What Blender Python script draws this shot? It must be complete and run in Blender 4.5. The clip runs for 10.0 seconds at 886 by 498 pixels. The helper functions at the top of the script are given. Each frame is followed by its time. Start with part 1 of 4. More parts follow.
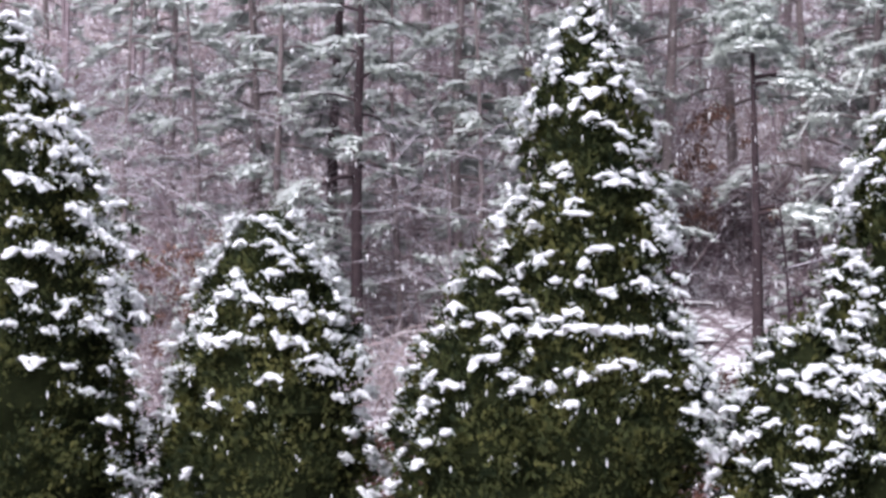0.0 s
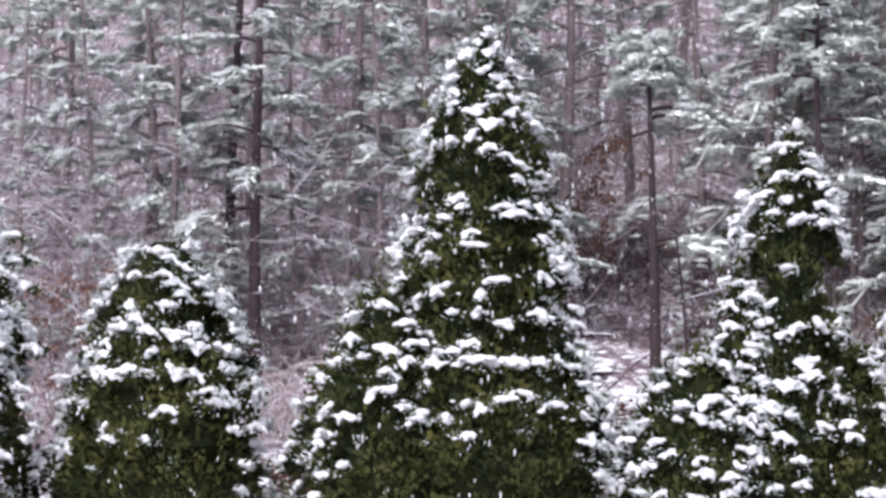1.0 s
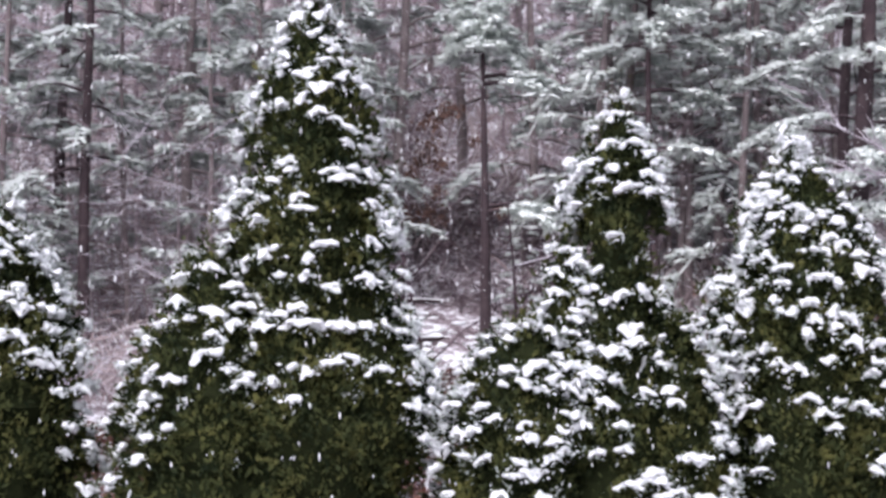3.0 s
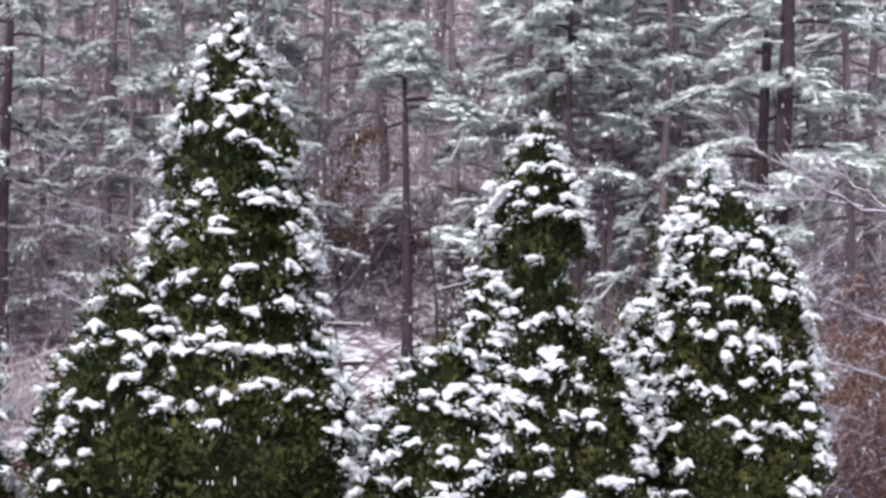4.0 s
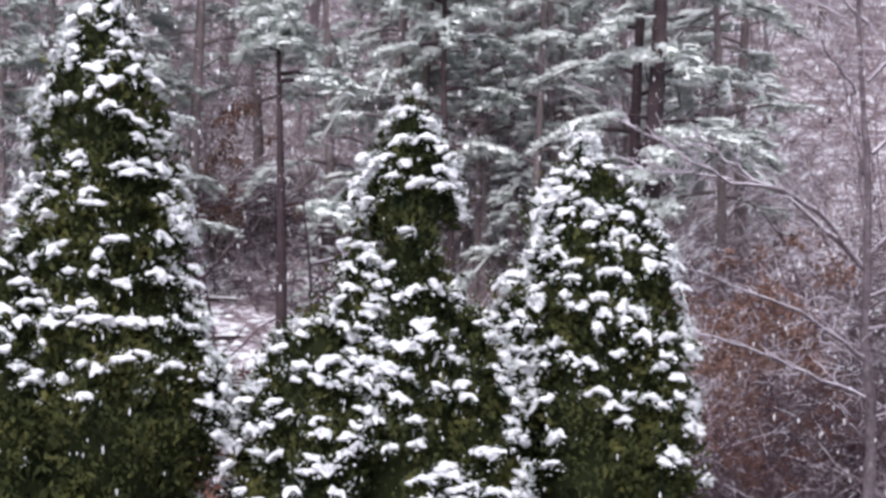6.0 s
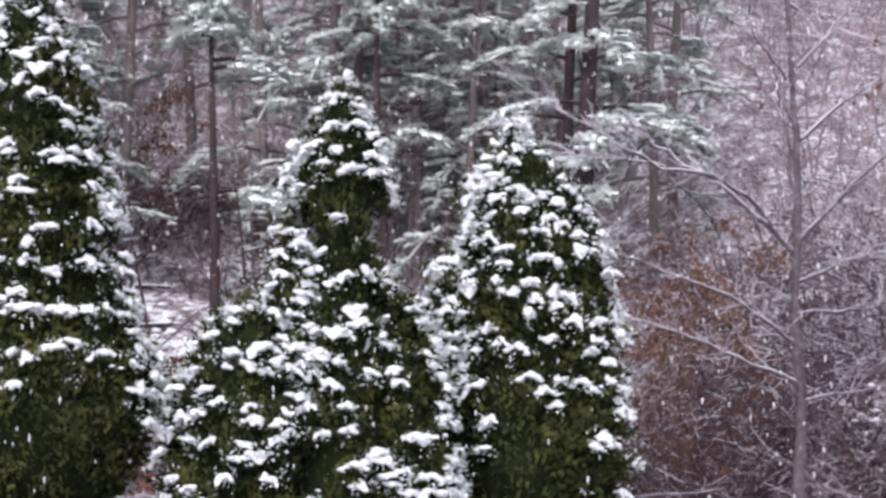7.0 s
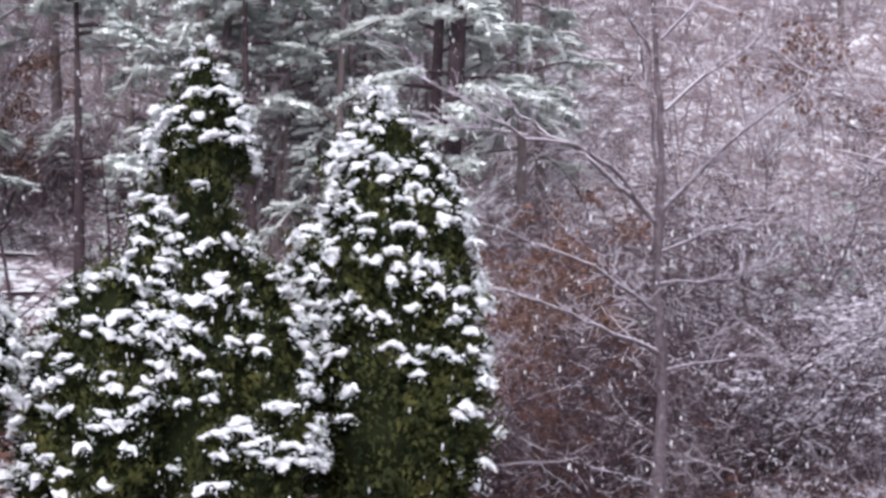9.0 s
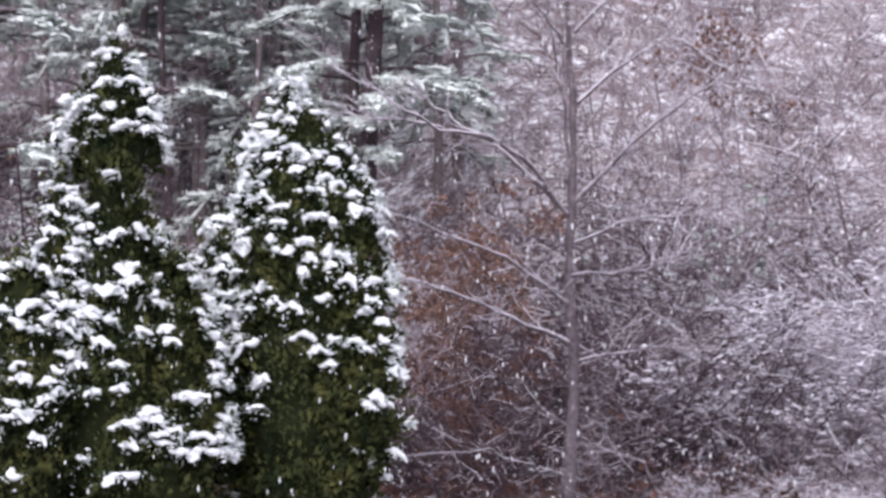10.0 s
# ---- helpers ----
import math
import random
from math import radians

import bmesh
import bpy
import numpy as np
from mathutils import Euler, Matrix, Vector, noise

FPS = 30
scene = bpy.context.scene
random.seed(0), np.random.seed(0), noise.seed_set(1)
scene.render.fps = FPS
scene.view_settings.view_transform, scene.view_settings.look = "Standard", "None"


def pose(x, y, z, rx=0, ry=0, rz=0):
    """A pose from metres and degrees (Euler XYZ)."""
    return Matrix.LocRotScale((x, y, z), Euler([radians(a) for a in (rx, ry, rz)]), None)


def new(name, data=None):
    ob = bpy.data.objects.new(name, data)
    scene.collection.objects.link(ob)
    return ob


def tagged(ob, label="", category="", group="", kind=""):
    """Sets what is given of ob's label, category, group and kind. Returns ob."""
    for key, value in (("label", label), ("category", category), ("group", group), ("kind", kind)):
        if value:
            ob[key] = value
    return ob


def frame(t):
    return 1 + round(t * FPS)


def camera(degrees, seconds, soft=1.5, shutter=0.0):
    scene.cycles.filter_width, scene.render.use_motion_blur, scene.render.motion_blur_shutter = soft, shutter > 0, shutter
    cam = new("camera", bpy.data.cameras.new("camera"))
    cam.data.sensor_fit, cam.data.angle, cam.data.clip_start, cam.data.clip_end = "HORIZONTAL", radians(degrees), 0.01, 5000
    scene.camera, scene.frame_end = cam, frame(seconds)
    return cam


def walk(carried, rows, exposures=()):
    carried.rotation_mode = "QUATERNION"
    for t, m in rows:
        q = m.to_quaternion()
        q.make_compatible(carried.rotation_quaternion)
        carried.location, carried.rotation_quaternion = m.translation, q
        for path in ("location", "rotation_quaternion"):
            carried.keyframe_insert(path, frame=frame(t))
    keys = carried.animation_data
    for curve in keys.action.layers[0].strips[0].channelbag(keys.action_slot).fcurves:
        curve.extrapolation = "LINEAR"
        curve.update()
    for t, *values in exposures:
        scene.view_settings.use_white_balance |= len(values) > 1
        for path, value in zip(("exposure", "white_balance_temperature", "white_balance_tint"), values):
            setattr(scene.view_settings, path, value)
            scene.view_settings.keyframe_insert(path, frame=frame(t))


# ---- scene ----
cam = camera(24.0, 10.0, soft=3.1)
EYE = 3.0  # height of the eye over the lawn
# seconds, eye (x, y, z over EYE), yaw, pitch, roll
ROWS = [
    (0.0, -0.084, -0.043, 0.025, 10.333, 0.054, -0.396),
    (0.5, -0.077, -0.025, 0.027, 9.214, 0.152, -0.507),
    (1.0, -0.071, 0.001, 0.024, 7.568, 0.898, -0.422),
    (1.5, -0.065, 0.009, 0.020, 6.362, 1.163, -0.208),
    (2.0, -0.054, -0.003, 0.025, 5.511, 0.660, 0.072),
    (2.5, -0.046, -0.017, 0.017, 4.353, 0.160, 0.301),
    (2.7, -0.042, -0.012, 0.016, 3.730, -0.070, 0.300),
    (3.8, -0.022, 0.012, 0.011, 1.430, 0.290, 0.266),
    (4.0, -0.019, 0.016, 0.010, 0.872, 0.617, 0.262),
    (4.5, -0.015, 0.022, 0.006, -0.316, 1.133, 0.206),
    (5.0, -0.022, 0.018, -0.005, -0.903, 0.879, 0.217),
    (5.5, -0.014, 0.013, -0.011, -1.686, 0.339, 0.359),
    (5.7, -0.009, 0.010, -0.011, -2.060, 0.140, 0.330),
    (6.8, 0.016, -0.007, -0.013, -3.910, -0.330, 0.040),
    (7.0, 0.021, -0.010, -0.013, -4.345, -0.424, 0.012),
    (7.5, 0.037, 0.005, -0.017, -5.181, -0.551, 0.002),
    (8.0, 0.065, 0.024, -0.018, -6.073, -0.699, 0.314),
    (8.5, 0.073, 0.031, -0.024, -7.023, -0.909, 0.476),
    (9.0, 0.072, 0.023, -0.027, -7.922, -1.223, 0.414),
    (9.5, 0.088, -0.003, -0.026, -9.011, -1.330, 0.600),
    (10.0, 0.114, -0.040, -0.023, -10.151, -1.458, 0.698),
]
walk(cam, [(t, pose(x, y, EYE + z, 90 + pitch, 0, yaw) @ pose(0, 0, 0, 0, 0, roll)) for t, x, y, z, yaw, pitch, roll in ROWS],
     exposures=[(0.0, 0.55, 6270, 17), (1.5, 0.55, 6270, 17), (4.0, 0.48, 6270, 17), (7.0, 0.41, 6270, 17), (10.0, 0.40, 6210, 17)])

# ---- world and sun: overcast snowfall ----
world = bpy.data.worlds.new("overcast_sky")
scene.world = world
world.use_nodes = True
wn, wl = world.node_tree.nodes, world.node_tree.links
sky = wn.new("ShaderNodeTexSky")
sky.sky_type = "NISHITA"
sky.sun_disc = False
sky.sun_elevation, sky.sun_rotation = radians(48), radians(200)
sky.dust_density = 3.0
grey = wn.new("ShaderNodeHueSaturation")
grey.inputs["Saturation"].default_value = 0.22
wl.new(sky.outputs[0], grey.inputs["Color"])
wl.new(grey.outputs[0], wn["Background"].inputs["Color"])
wn["Background"].inputs["Strength"].default_value = 0.20

sun = new("sun", bpy.data.lights.new("sun", "SUN"))
sun.data.energy, sun.data.angle, sun.data.color = 1.5, radians(40), (1.0, 0.97, 0.94)
sun.matrix_world = pose(0, 0, 40, 42, 0, -20)


# ---- materials ----
def material(name, colours, scale=6.0, rough=0.8, island=0.0, bump=0.0, bump_scale=60.0, detail_scale=None, spec=0.3, span=None):
    """Colours are laid over the surface by two noises and, where asked, island by island."""
    m = bpy.data.materials.new(name)
    m.use_nodes = True
    n, l = m.node_tree.nodes, m.node_tree.links
    b = n["Principled BSDF"]
    b.inputs["Roughness"].default_value = rough
    b.inputs["Specular IOR Level"].default_value = spec
    co = n.new("ShaderNodeTexCoord")
    big = n.new("ShaderNodeTexNoise")
    big.inputs["Scale"].default_value, big.inputs["Detail"].default_value = scale, 5
    l.new(co.outputs["Object"], big.inputs["Vector"])
    small = n.new("ShaderNodeTexNoise")
    small.inputs["Scale"].default_value, small.inputs["Detail"].default_value = detail_scale or scale * 9, 3
    l.new(co.outputs["Object"], small.inputs["Vector"])
    mix = n.new("ShaderNodeMath")
    mix.operation = "MULTIPLY_ADD"
    l.new(small.outputs["Fac"], mix.inputs[0])
    mix.inputs[1].default_value = 0.5
    half = n.new("ShaderNodeMath")
    half.operation = "MULTIPLY"
    half.inputs[1].default_value = 0.5
    l.new(big.outputs["Fac"], half.inputs[0])
    l.new(half.outputs[0], mix.inputs[2])
    fac = mix.outputs[0]
    if island:
        geo = n.new("ShaderNodeNewGeometry")
        add = n.new("ShaderNodeMix")
        add.data_type = "FLOAT"
        add.inputs[0].default_value = island
        l.new(fac, add.inputs[2])
        l.new(geo.outputs["Random Per Island"], add.inputs[3])
        fac = add.outputs[0]
    ramp = n.new("ShaderNodeValToRGB")
    lo, hi = (0.33, 0.67) if not island else (0.33 - 0.3 * island, 0.67 + 0.3 * island)
    lo, hi = span or (lo, hi)
    while len(ramp.color_ramp.elements) < len(colours):
        ramp.color_ramp.elements.new(0.5)
    for i, c in enumerate(colours):
        ramp.color_ramp.elements[i].position = lo + (hi - lo) * i / max(1, len(colours) - 1)
        ramp.color_ramp.elements[i].color = (*c, 1)
    l.new(fac, ramp.inputs[0])
    l.new(ramp.outputs[0], b.inputs["Base Color"])
    if bump:
        tex = n.new("ShaderNodeTexNoise")
        tex.inputs["Scale"].default_value, tex.inputs["Detail"].default_value = bump_scale, 4
        l.new(co.outputs["Object"], tex.inputs["Vector"])
        bp = n.new("ShaderNodeBump")
        bp.inputs["Strength"].default_value, bp.inputs["Distance"].default_value = bump, 0.02
        l.new(tex.outputs["Fac"], bp.inputs["Height"])
        l.new(bp.outputs[0], b.inputs["Normal"])
    return m


def thin(m, share):
    """Leaves that let a share of the light through."""
    n, l = m.node_tree.nodes, m.node_tree.links
    b = n["Principled BSDF"]
    t, mix = n.new("ShaderNodeBsdfTranslucent"), n.new("ShaderNodeMixShader")
    l.new(b.inputs["Base Color"].links[0].from_socket, t.inputs["Color"])
    mix.inputs[0].default_value = share
    l.new(b.outputs[0], mix.inputs[1])
    l.new(t.outputs[0], mix.inputs[2])
    l.new(mix.outputs[0], n["Material Output"].inputs["Surface"])
    return m


SNOW = material("snow", [(0.665, 0.683, 0.725), (0.765, 0.78, 0.812)], 14, 0.75, bump=0.6, bump_scale=90)
FROSTED = material("thin_snow", [(0.315, 0.29, 0.338), (0.42, 0.395, 0.447), (0.59, 0.565, 0.62)], 3, 0.8, island=0.5)
THUJA = thin(material("arborvitae_foliage", [(0.017, 0.026, 0.013), (0.044, 0.056, 0.024), (0.088, 0.098, 0.037), (0.148, 0.146, 0.052)], 3.0, 0.75, island=0.05, span=(0.40, 0.60), spec=0.1, detail_scale=9.0), 0.55)
# thin dusting of snow; its grey-blue also paints the shaded snow between clumps
FROSTED_SPRAY = thin(material("frosted_sprays", [(0.24, 0.28, 0.25), (0.45, 0.49, 0.48), (0.70, 0.73, 0.76)], 4, 0.8, island=0.6), 0.3)
# solid crown cores: the shade between the sprays is put into this near-black colour
THUJA_CORE = material("painted_inner_shade", [(0.008, 0.011, 0.005), (0.020, 0.024, 0.010)], 9, 0.95, bump=0.8, bump_scale=30, spec=0.05)
THUJA_BARK = material("stringy_bark", [(0.10, 0.06, 0.04), (0.2, 0.13, 0.09)], 5, 0.9, bump=0.6)
# both needle colours are lifted for snow on them and for painted-in haze
NEEDLES = thin(material("pine_needles", [(0.30, 0.345, 0.32), (0.405, 0.45, 0.42), (0.505, 0.545, 0.515)], 1.2, 0.6, island=0.25), 0.5)
HAZED_FROSTED_NEEDLES = thin(material("hazed_frosted_needles", [(0.37, 0.415, 0.39), (0.48, 0.525, 0.50), (0.60, 0.64, 0.615)], 1.2, 0.6, island=0.25), 0.5)
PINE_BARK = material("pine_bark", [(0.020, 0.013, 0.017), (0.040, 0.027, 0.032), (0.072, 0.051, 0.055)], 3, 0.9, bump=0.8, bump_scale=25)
# bark of the background pines, paled in colour for the haze of falling snow
HAZED_BARK = material("hazed_bark", [(0.09, 0.071, 0.075), (0.145, 0.118, 0.123), (0.22, 0.187, 0.193)], 3, 0.9, bump=0.5, bump_scale=25)
TWIG = material("twig_bark", [(0.13, 0.098, 0.112), (0.205, 0.159, 0.181), (0.31, 0.253, 0.282)], 2.0, 0.85, bump=0.3)
GREY_BARK = material("grey_bark", [(0.050, 0.037, 0.044), (0.075, 0.059, 0.069), (0.115, 0.093, 0.107), (0.22, 0.195, 0.22)], 4, 0.85, bump=0.6, detail_scale=22)
# darker purplish twig tone for the dark brush, scrub and thin saplings
DARK_TWIG = material("dark_purplish_twigs", [(0.022, 0.013, 0.018), (0.05, 0.031, 0.040), (0.085, 0.059, 0.071)], 2.0, 0.85)
# pine snow greyed by needles showing through, with haze put into the tone
PINE_SNOW = material("snow_among_needles", [(0.38, 0.41, 0.41), (0.475, 0.505, 0.505), (0.585, 0.61, 0.62)], 2, 0.8, island=0.3)
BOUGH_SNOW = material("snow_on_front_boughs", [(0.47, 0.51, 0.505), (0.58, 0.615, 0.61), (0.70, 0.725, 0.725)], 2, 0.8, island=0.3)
UNDERGROWTH = material("dead_stalks", [(0.112, 0.081, 0.084), (0.224, 0.168, 0.174), (0.336, 0.274, 0.286), (0.46, 0.412, 0.43), (0.65, 0.635, 0.67)], 0.35, 0.9, island=0.38)
# darker russet leaf tone for the low oak scrub and the litter
DARK_LEAF = material("dark_oak_leaves", [(0.035, 0.014, 0.012), (0.075, 0.032, 0.025), (0.13, 0.06, 0.045)], 2.0, 0.6, island=0.6)
DRY_LEAF = material("dry_oak_leaves", [(0.065, 0.034, 0.029), (0.120, 0.063, 0.050), (0.19, 0.112, 0.09)], 2.0, 0.7, island=0.6)
GROUND = material("snow_dusted_leaf_litter", [(0.062, 0.045, 0.052), (0.128, 0.098, 0.110), (0.242, 0.207, 0.232), (0.60, 0.59, 0.645), (0.84, 0.845, 0.88)], 1.3, 0.9, bump=0.7, bump_scale=6, detail_scale=7.0)


# ---- mesh kit ----
def rng_of(seed):
    return np.random.default_rng(seed)


def mesh(name, pieces, mat, smooth=False, more=(), more_mat=None, normals=None):
    """One mesh out of pieces of (vertices, triangles); more: pieces of a second material; normals: how the leaves of a tuft lie together."""
    vs, fs, k = [], [], 0
    for v, f in [*pieces, *more]:
        vs.append(v)
        fs.append(f + k)
        k += len(v)
    first = sum(len(f) for v, f in pieces)
    v, f = np.concatenate(vs).astype(np.float32), np.concatenate(fs).astype(np.int32)
    me = bpy.data.meshes.new(name)
    me.vertices.add(len(v))
    me.vertices.foreach_set("co", v.ravel())
    me.loops.add(len(f) * 3)
    me.loops.foreach_set("vertex_index", f.ravel())
    me.polygons.add(len(f))
    me.polygons.foreach_set("loop_start", np.arange(len(f), dtype=np.int32) * 3)
    me.polygons.foreach_set("use_smooth", np.full(len(f), smooth))
    me.materials.append(mat)
    if more_mat:
        me.materials.append(more_mat)
        me.polygons.foreach_set("material_index", (np.arange(len(f)) >= first).astype(np.int32))
    me.update(calc_edges=True)
    if normals is not None:
        me.polygons.foreach_set("use_smooth", np.full(len(f), True))
        me.normals_split_custom_set_from_vertices(np.concatenate(normals).astype(np.float32))
    return me


def part(name, pieces, mat, parent, label="", smooth=False, kind="", normals=None):
    ob = new(name, mesh(name, pieces, mat, smooth, normals=normals))
    ob.parent = parent
    return tagged(ob, label, kind=kind)


def child(name, me, parent, label="", kind=""):
    ob = new(name, me)
    ob.parent = parent
    return tagged(ob, label, kind=kind)


def unit(v):
    return v / np.maximum(np.linalg.norm(v, axis=-1, keepdims=True), 1e-9)


def cards(rng, p, d, length, width, lie=None):
    """Narrow folded leaves from p along d; lie: the direction that each one's upper face turns to."""
    n = len(p)
    side = unit(np.cross(d, rng.normal(size=(n, 3))))
    if lie is not None:
        side = np.where((np.cross(side, d) * lie).sum(1)[:, None] > 0, side, -side)
    mid = p + d * (length * 0.45)[:, None]
    droop = np.zeros((n, 3))
    droop[:, 2] = -0.12 * length
    v = np.stack([p, mid + side * (width / 2)[:, None], p + d * length[:, None] + droop, mid - side * (width / 2)[:, None]], 1).reshape(-1, 3)
    k = np.arange(n)[:, None] * 4
    f = np.concatenate([k + [[0, 1, 2]], k + [[0, 2, 3]]])
    return v, f


def ico(level):
    bm = bmesh.new()
    bmesh.ops.create_icosphere(bm, subdivisions=level, radius=1.0)
    v = np.array([x.co[:] for x in bm.verts])
    f = np.array([[x.index for x in q.verts] for q in bm.faces])
    bm.free()
    return v, f


ICO = {0: (np.array([(1, 0, 0), (-1, 0, 0), (0, 1, 0), (0, -1, 0), (0, 0, 1), (0, 0, -1)], float), np.array([(0, 2, 4), (2, 1, 4), (1, 3, 4), (3, 0, 4), (2, 0, 5), (1, 2, 5), (3, 1, 5), (0, 3, 5)])), 1: ico(1), 2: ico(2)}


def blobs(rng, c, size, level=2, rough=0.12):
    """Rounded lumps at c with the half sizes size (n, 3), each turned at random about the vertical."""
    tv, tf = ICO[level]
    n = len(c)
    shape = tv[None] * (1 + rng.normal(0, rough, (n, len(tv), 1)))
    shape = shape * size[:, None, :]
    a = rng.uniform(0, 2 * np.pi, n)
    ca, sa = np.cos(a)[:, None], np.sin(a)[:, None]
    x, y = shape[..., 0] * ca - shape[..., 1] * sa, shape[..., 0] * sa + shape[..., 1] * ca
    v = np.stack([x, y, shape[..., 2]], -1) + c[:, None, :]
    f = tf[None] + (np.arange(n) * len(tv))[:, None, None]
    return v.reshape(-1, 3), f.reshape(-1, 3)


def tube(points, radii, sides=5):
    """A tapered limb along points."""
    p = np.asarray(points, float)
    r = np.asarray(radii, float)
    d = unit(np.gradient(p, axis=0))
    ref = np.where(np.abs(d[:, 2:3]) > 0.9, [[1.0, 0, 0]], [[0, 0, 1.0]])
    a = unit(np.cross(d, ref))
    b = np.cross(d, a)
    t = np.arange(sides) * 2 * np.pi / sides
    v = p[:, None] + r[:, None, None] * (np.cos(t)[None, :, None] * a[:, None] + np.sin(t)[None, :, None] * b[:, None])
    n = len(p)
    i, j = np.meshgrid(np.arange(n - 1), np.arange(sides), indexing="ij")
    q = lambda ii, jj: ii * sides + jj % sides
    f = np.concatenate([np.stack([q(i, j), q(i + 1, j), q(i + 1, j + 1)], -1).reshape(-1, 3), np.stack([q(i, j), q(i + 1, j + 1), q(i, j + 1)], -1).reshape(-1, 3)])
    return v.reshape(-1, 3), f


# ---- ground: lawn, then the wooded slope ----
def smooth(a, b, x):
    t = np.clip((x - a) / (b - a), 0, 1)
    return t * t * (3 - 2 * t)


def ground_z(x, y):
    x, y = np.asarray(x, float), np.asarray(y, float)
    foot = 34 - 9 * smooth(4, 11, x)
    up = np.maximum(0, y - foot)
    rise = 0.055 * np.minimum(up, 8) + 0.38 * np.maximum(0, up - 8)
    rise = 60 * (1 - np.exp(-rise / 60))
    wave = 0.18 * np.sin(x * 0.31 + 0.4 * y) * np.sin(y * 0.23) * smooth(28, 45, y)
    return rise + wave


def build_ground():
    xs = np.concatenate([-np.geomspace(1500, 42, 14), np.arange(-40, 40.1, 0.8), np.geomspace(42, 1500, 14)])
    ys = np.concatenate([-np.geomspace(1500, 12, 12), np.arange(-10, 110.1, 0.8), np.geomspace(113, 1500, 16)])
    gx, gy = np.meshgrid(xs, ys, indexing="ij")
    v = np.stack([gx, gy, ground_z(gx, gy)], -1).reshape(-1, 3)
    ny = len(ys)
    i, j = np.meshgrid(np.arange(len(xs) - 1), np.arange(ny - 1), indexing="ij")
    a = (i * ny + j).ravel()
    f = np.concatenate([np.stack([a, a + ny, a + ny + 1], -1), np.stack([a, a + ny + 1, a + 1], -1)])
    tagged(new("ground", mesh("ground", [(v, f)], GROUND, True)), "leaf-littered ground dusted with patchy snow, rising into a wooded slope", "ground", kind="structure")


build_ground()


# ---- arborvitae hedge trees ----
def fused(name, pieces, mat, voxel):
    """Overlapping lumps grown together into one closed skin."""
    tmp = new(name, mesh(name, pieces, mat))
    mod = tmp.modifiers.new("grow_together", "REMESH")
    mod.mode, mod.voxel_size, mod.use_smooth_shade = "VOXEL", voxel, True
    me = bpy.data.meshes.new_from_object(tmp.evaluated_get(bpy.context.evaluated_depsgraph_get()))
    bpy.data.objects.remove(tmp)
    if not me.materials:
        me.materials.append(mat)
    return me


def clump_mesh(seed, w):
    """A heap of snow, w wide, on a fan of leaf sprays: a broken ridge with fingers that hang outwards (towards -y)."""
    rng = rng_of(seed)
    c, g = [], []
    n = int(3 + w * 34)
    u = np.linspace(-1, 1, n) + rng.normal(0, 0.12, n)
    for q in u:
        size = rng.uniform(0.013, 0.023) + 0.05 * w * (1 - abs(q)) * rng.random()
        root = (q * (w / 2 - 0.010), rng.normal(0, 0.018), -0.12 * w * q * q + rng.normal(0, 0.010))
        c.append(root)
        g.append(size)
        sway, steep, k = rng.normal(0, 0.7), rng.uniform(0.3, 1.3), 0
        while rng.random() < 0.48 and k < 4:
            k += 1
            d = 0.013 * k
            c.append((root[0] + sway * d, root[1] - d, root[2] - d * steep))
            g.append(size * (0.95 - 0.14 * k))
    c, g = np.array(c), np.array(g)
    m = len(c)
    return fused("snow_clump", [blobs(rng, c, np.stack([g * rng.uniform(1.0, 1.9, m), g * rng.uniform(0.9, 1.5, m), g * rng.uniform(0.55, 0.8, m)], -1), 2, 0.11)], SNOW, 0.0148)


WIDTHS = (0.06, 0.085, 0.115, 0.16, 0.20, 0.25, 0.34, 0.43)
CLUMPS = [[clump_mesh(200 + 10 * i + j, w) for j in range(8)] for i, w in enumerate(WIDTHS)]


def arrays(me):
    me.calc_loop_triangles()
    v, f = np.empty(len(me.vertices) * 3), np.empty(len(me.loop_triangles) * 3, np.int32)
    me.vertices.foreach_get("co", v)
    me.loop_triangles.foreach_get("vertices", f)
    return v.reshape(-1, 3), f.reshape(-1, 3)


POOL = [[arrays(m) for m in row] for row in CLUMPS]


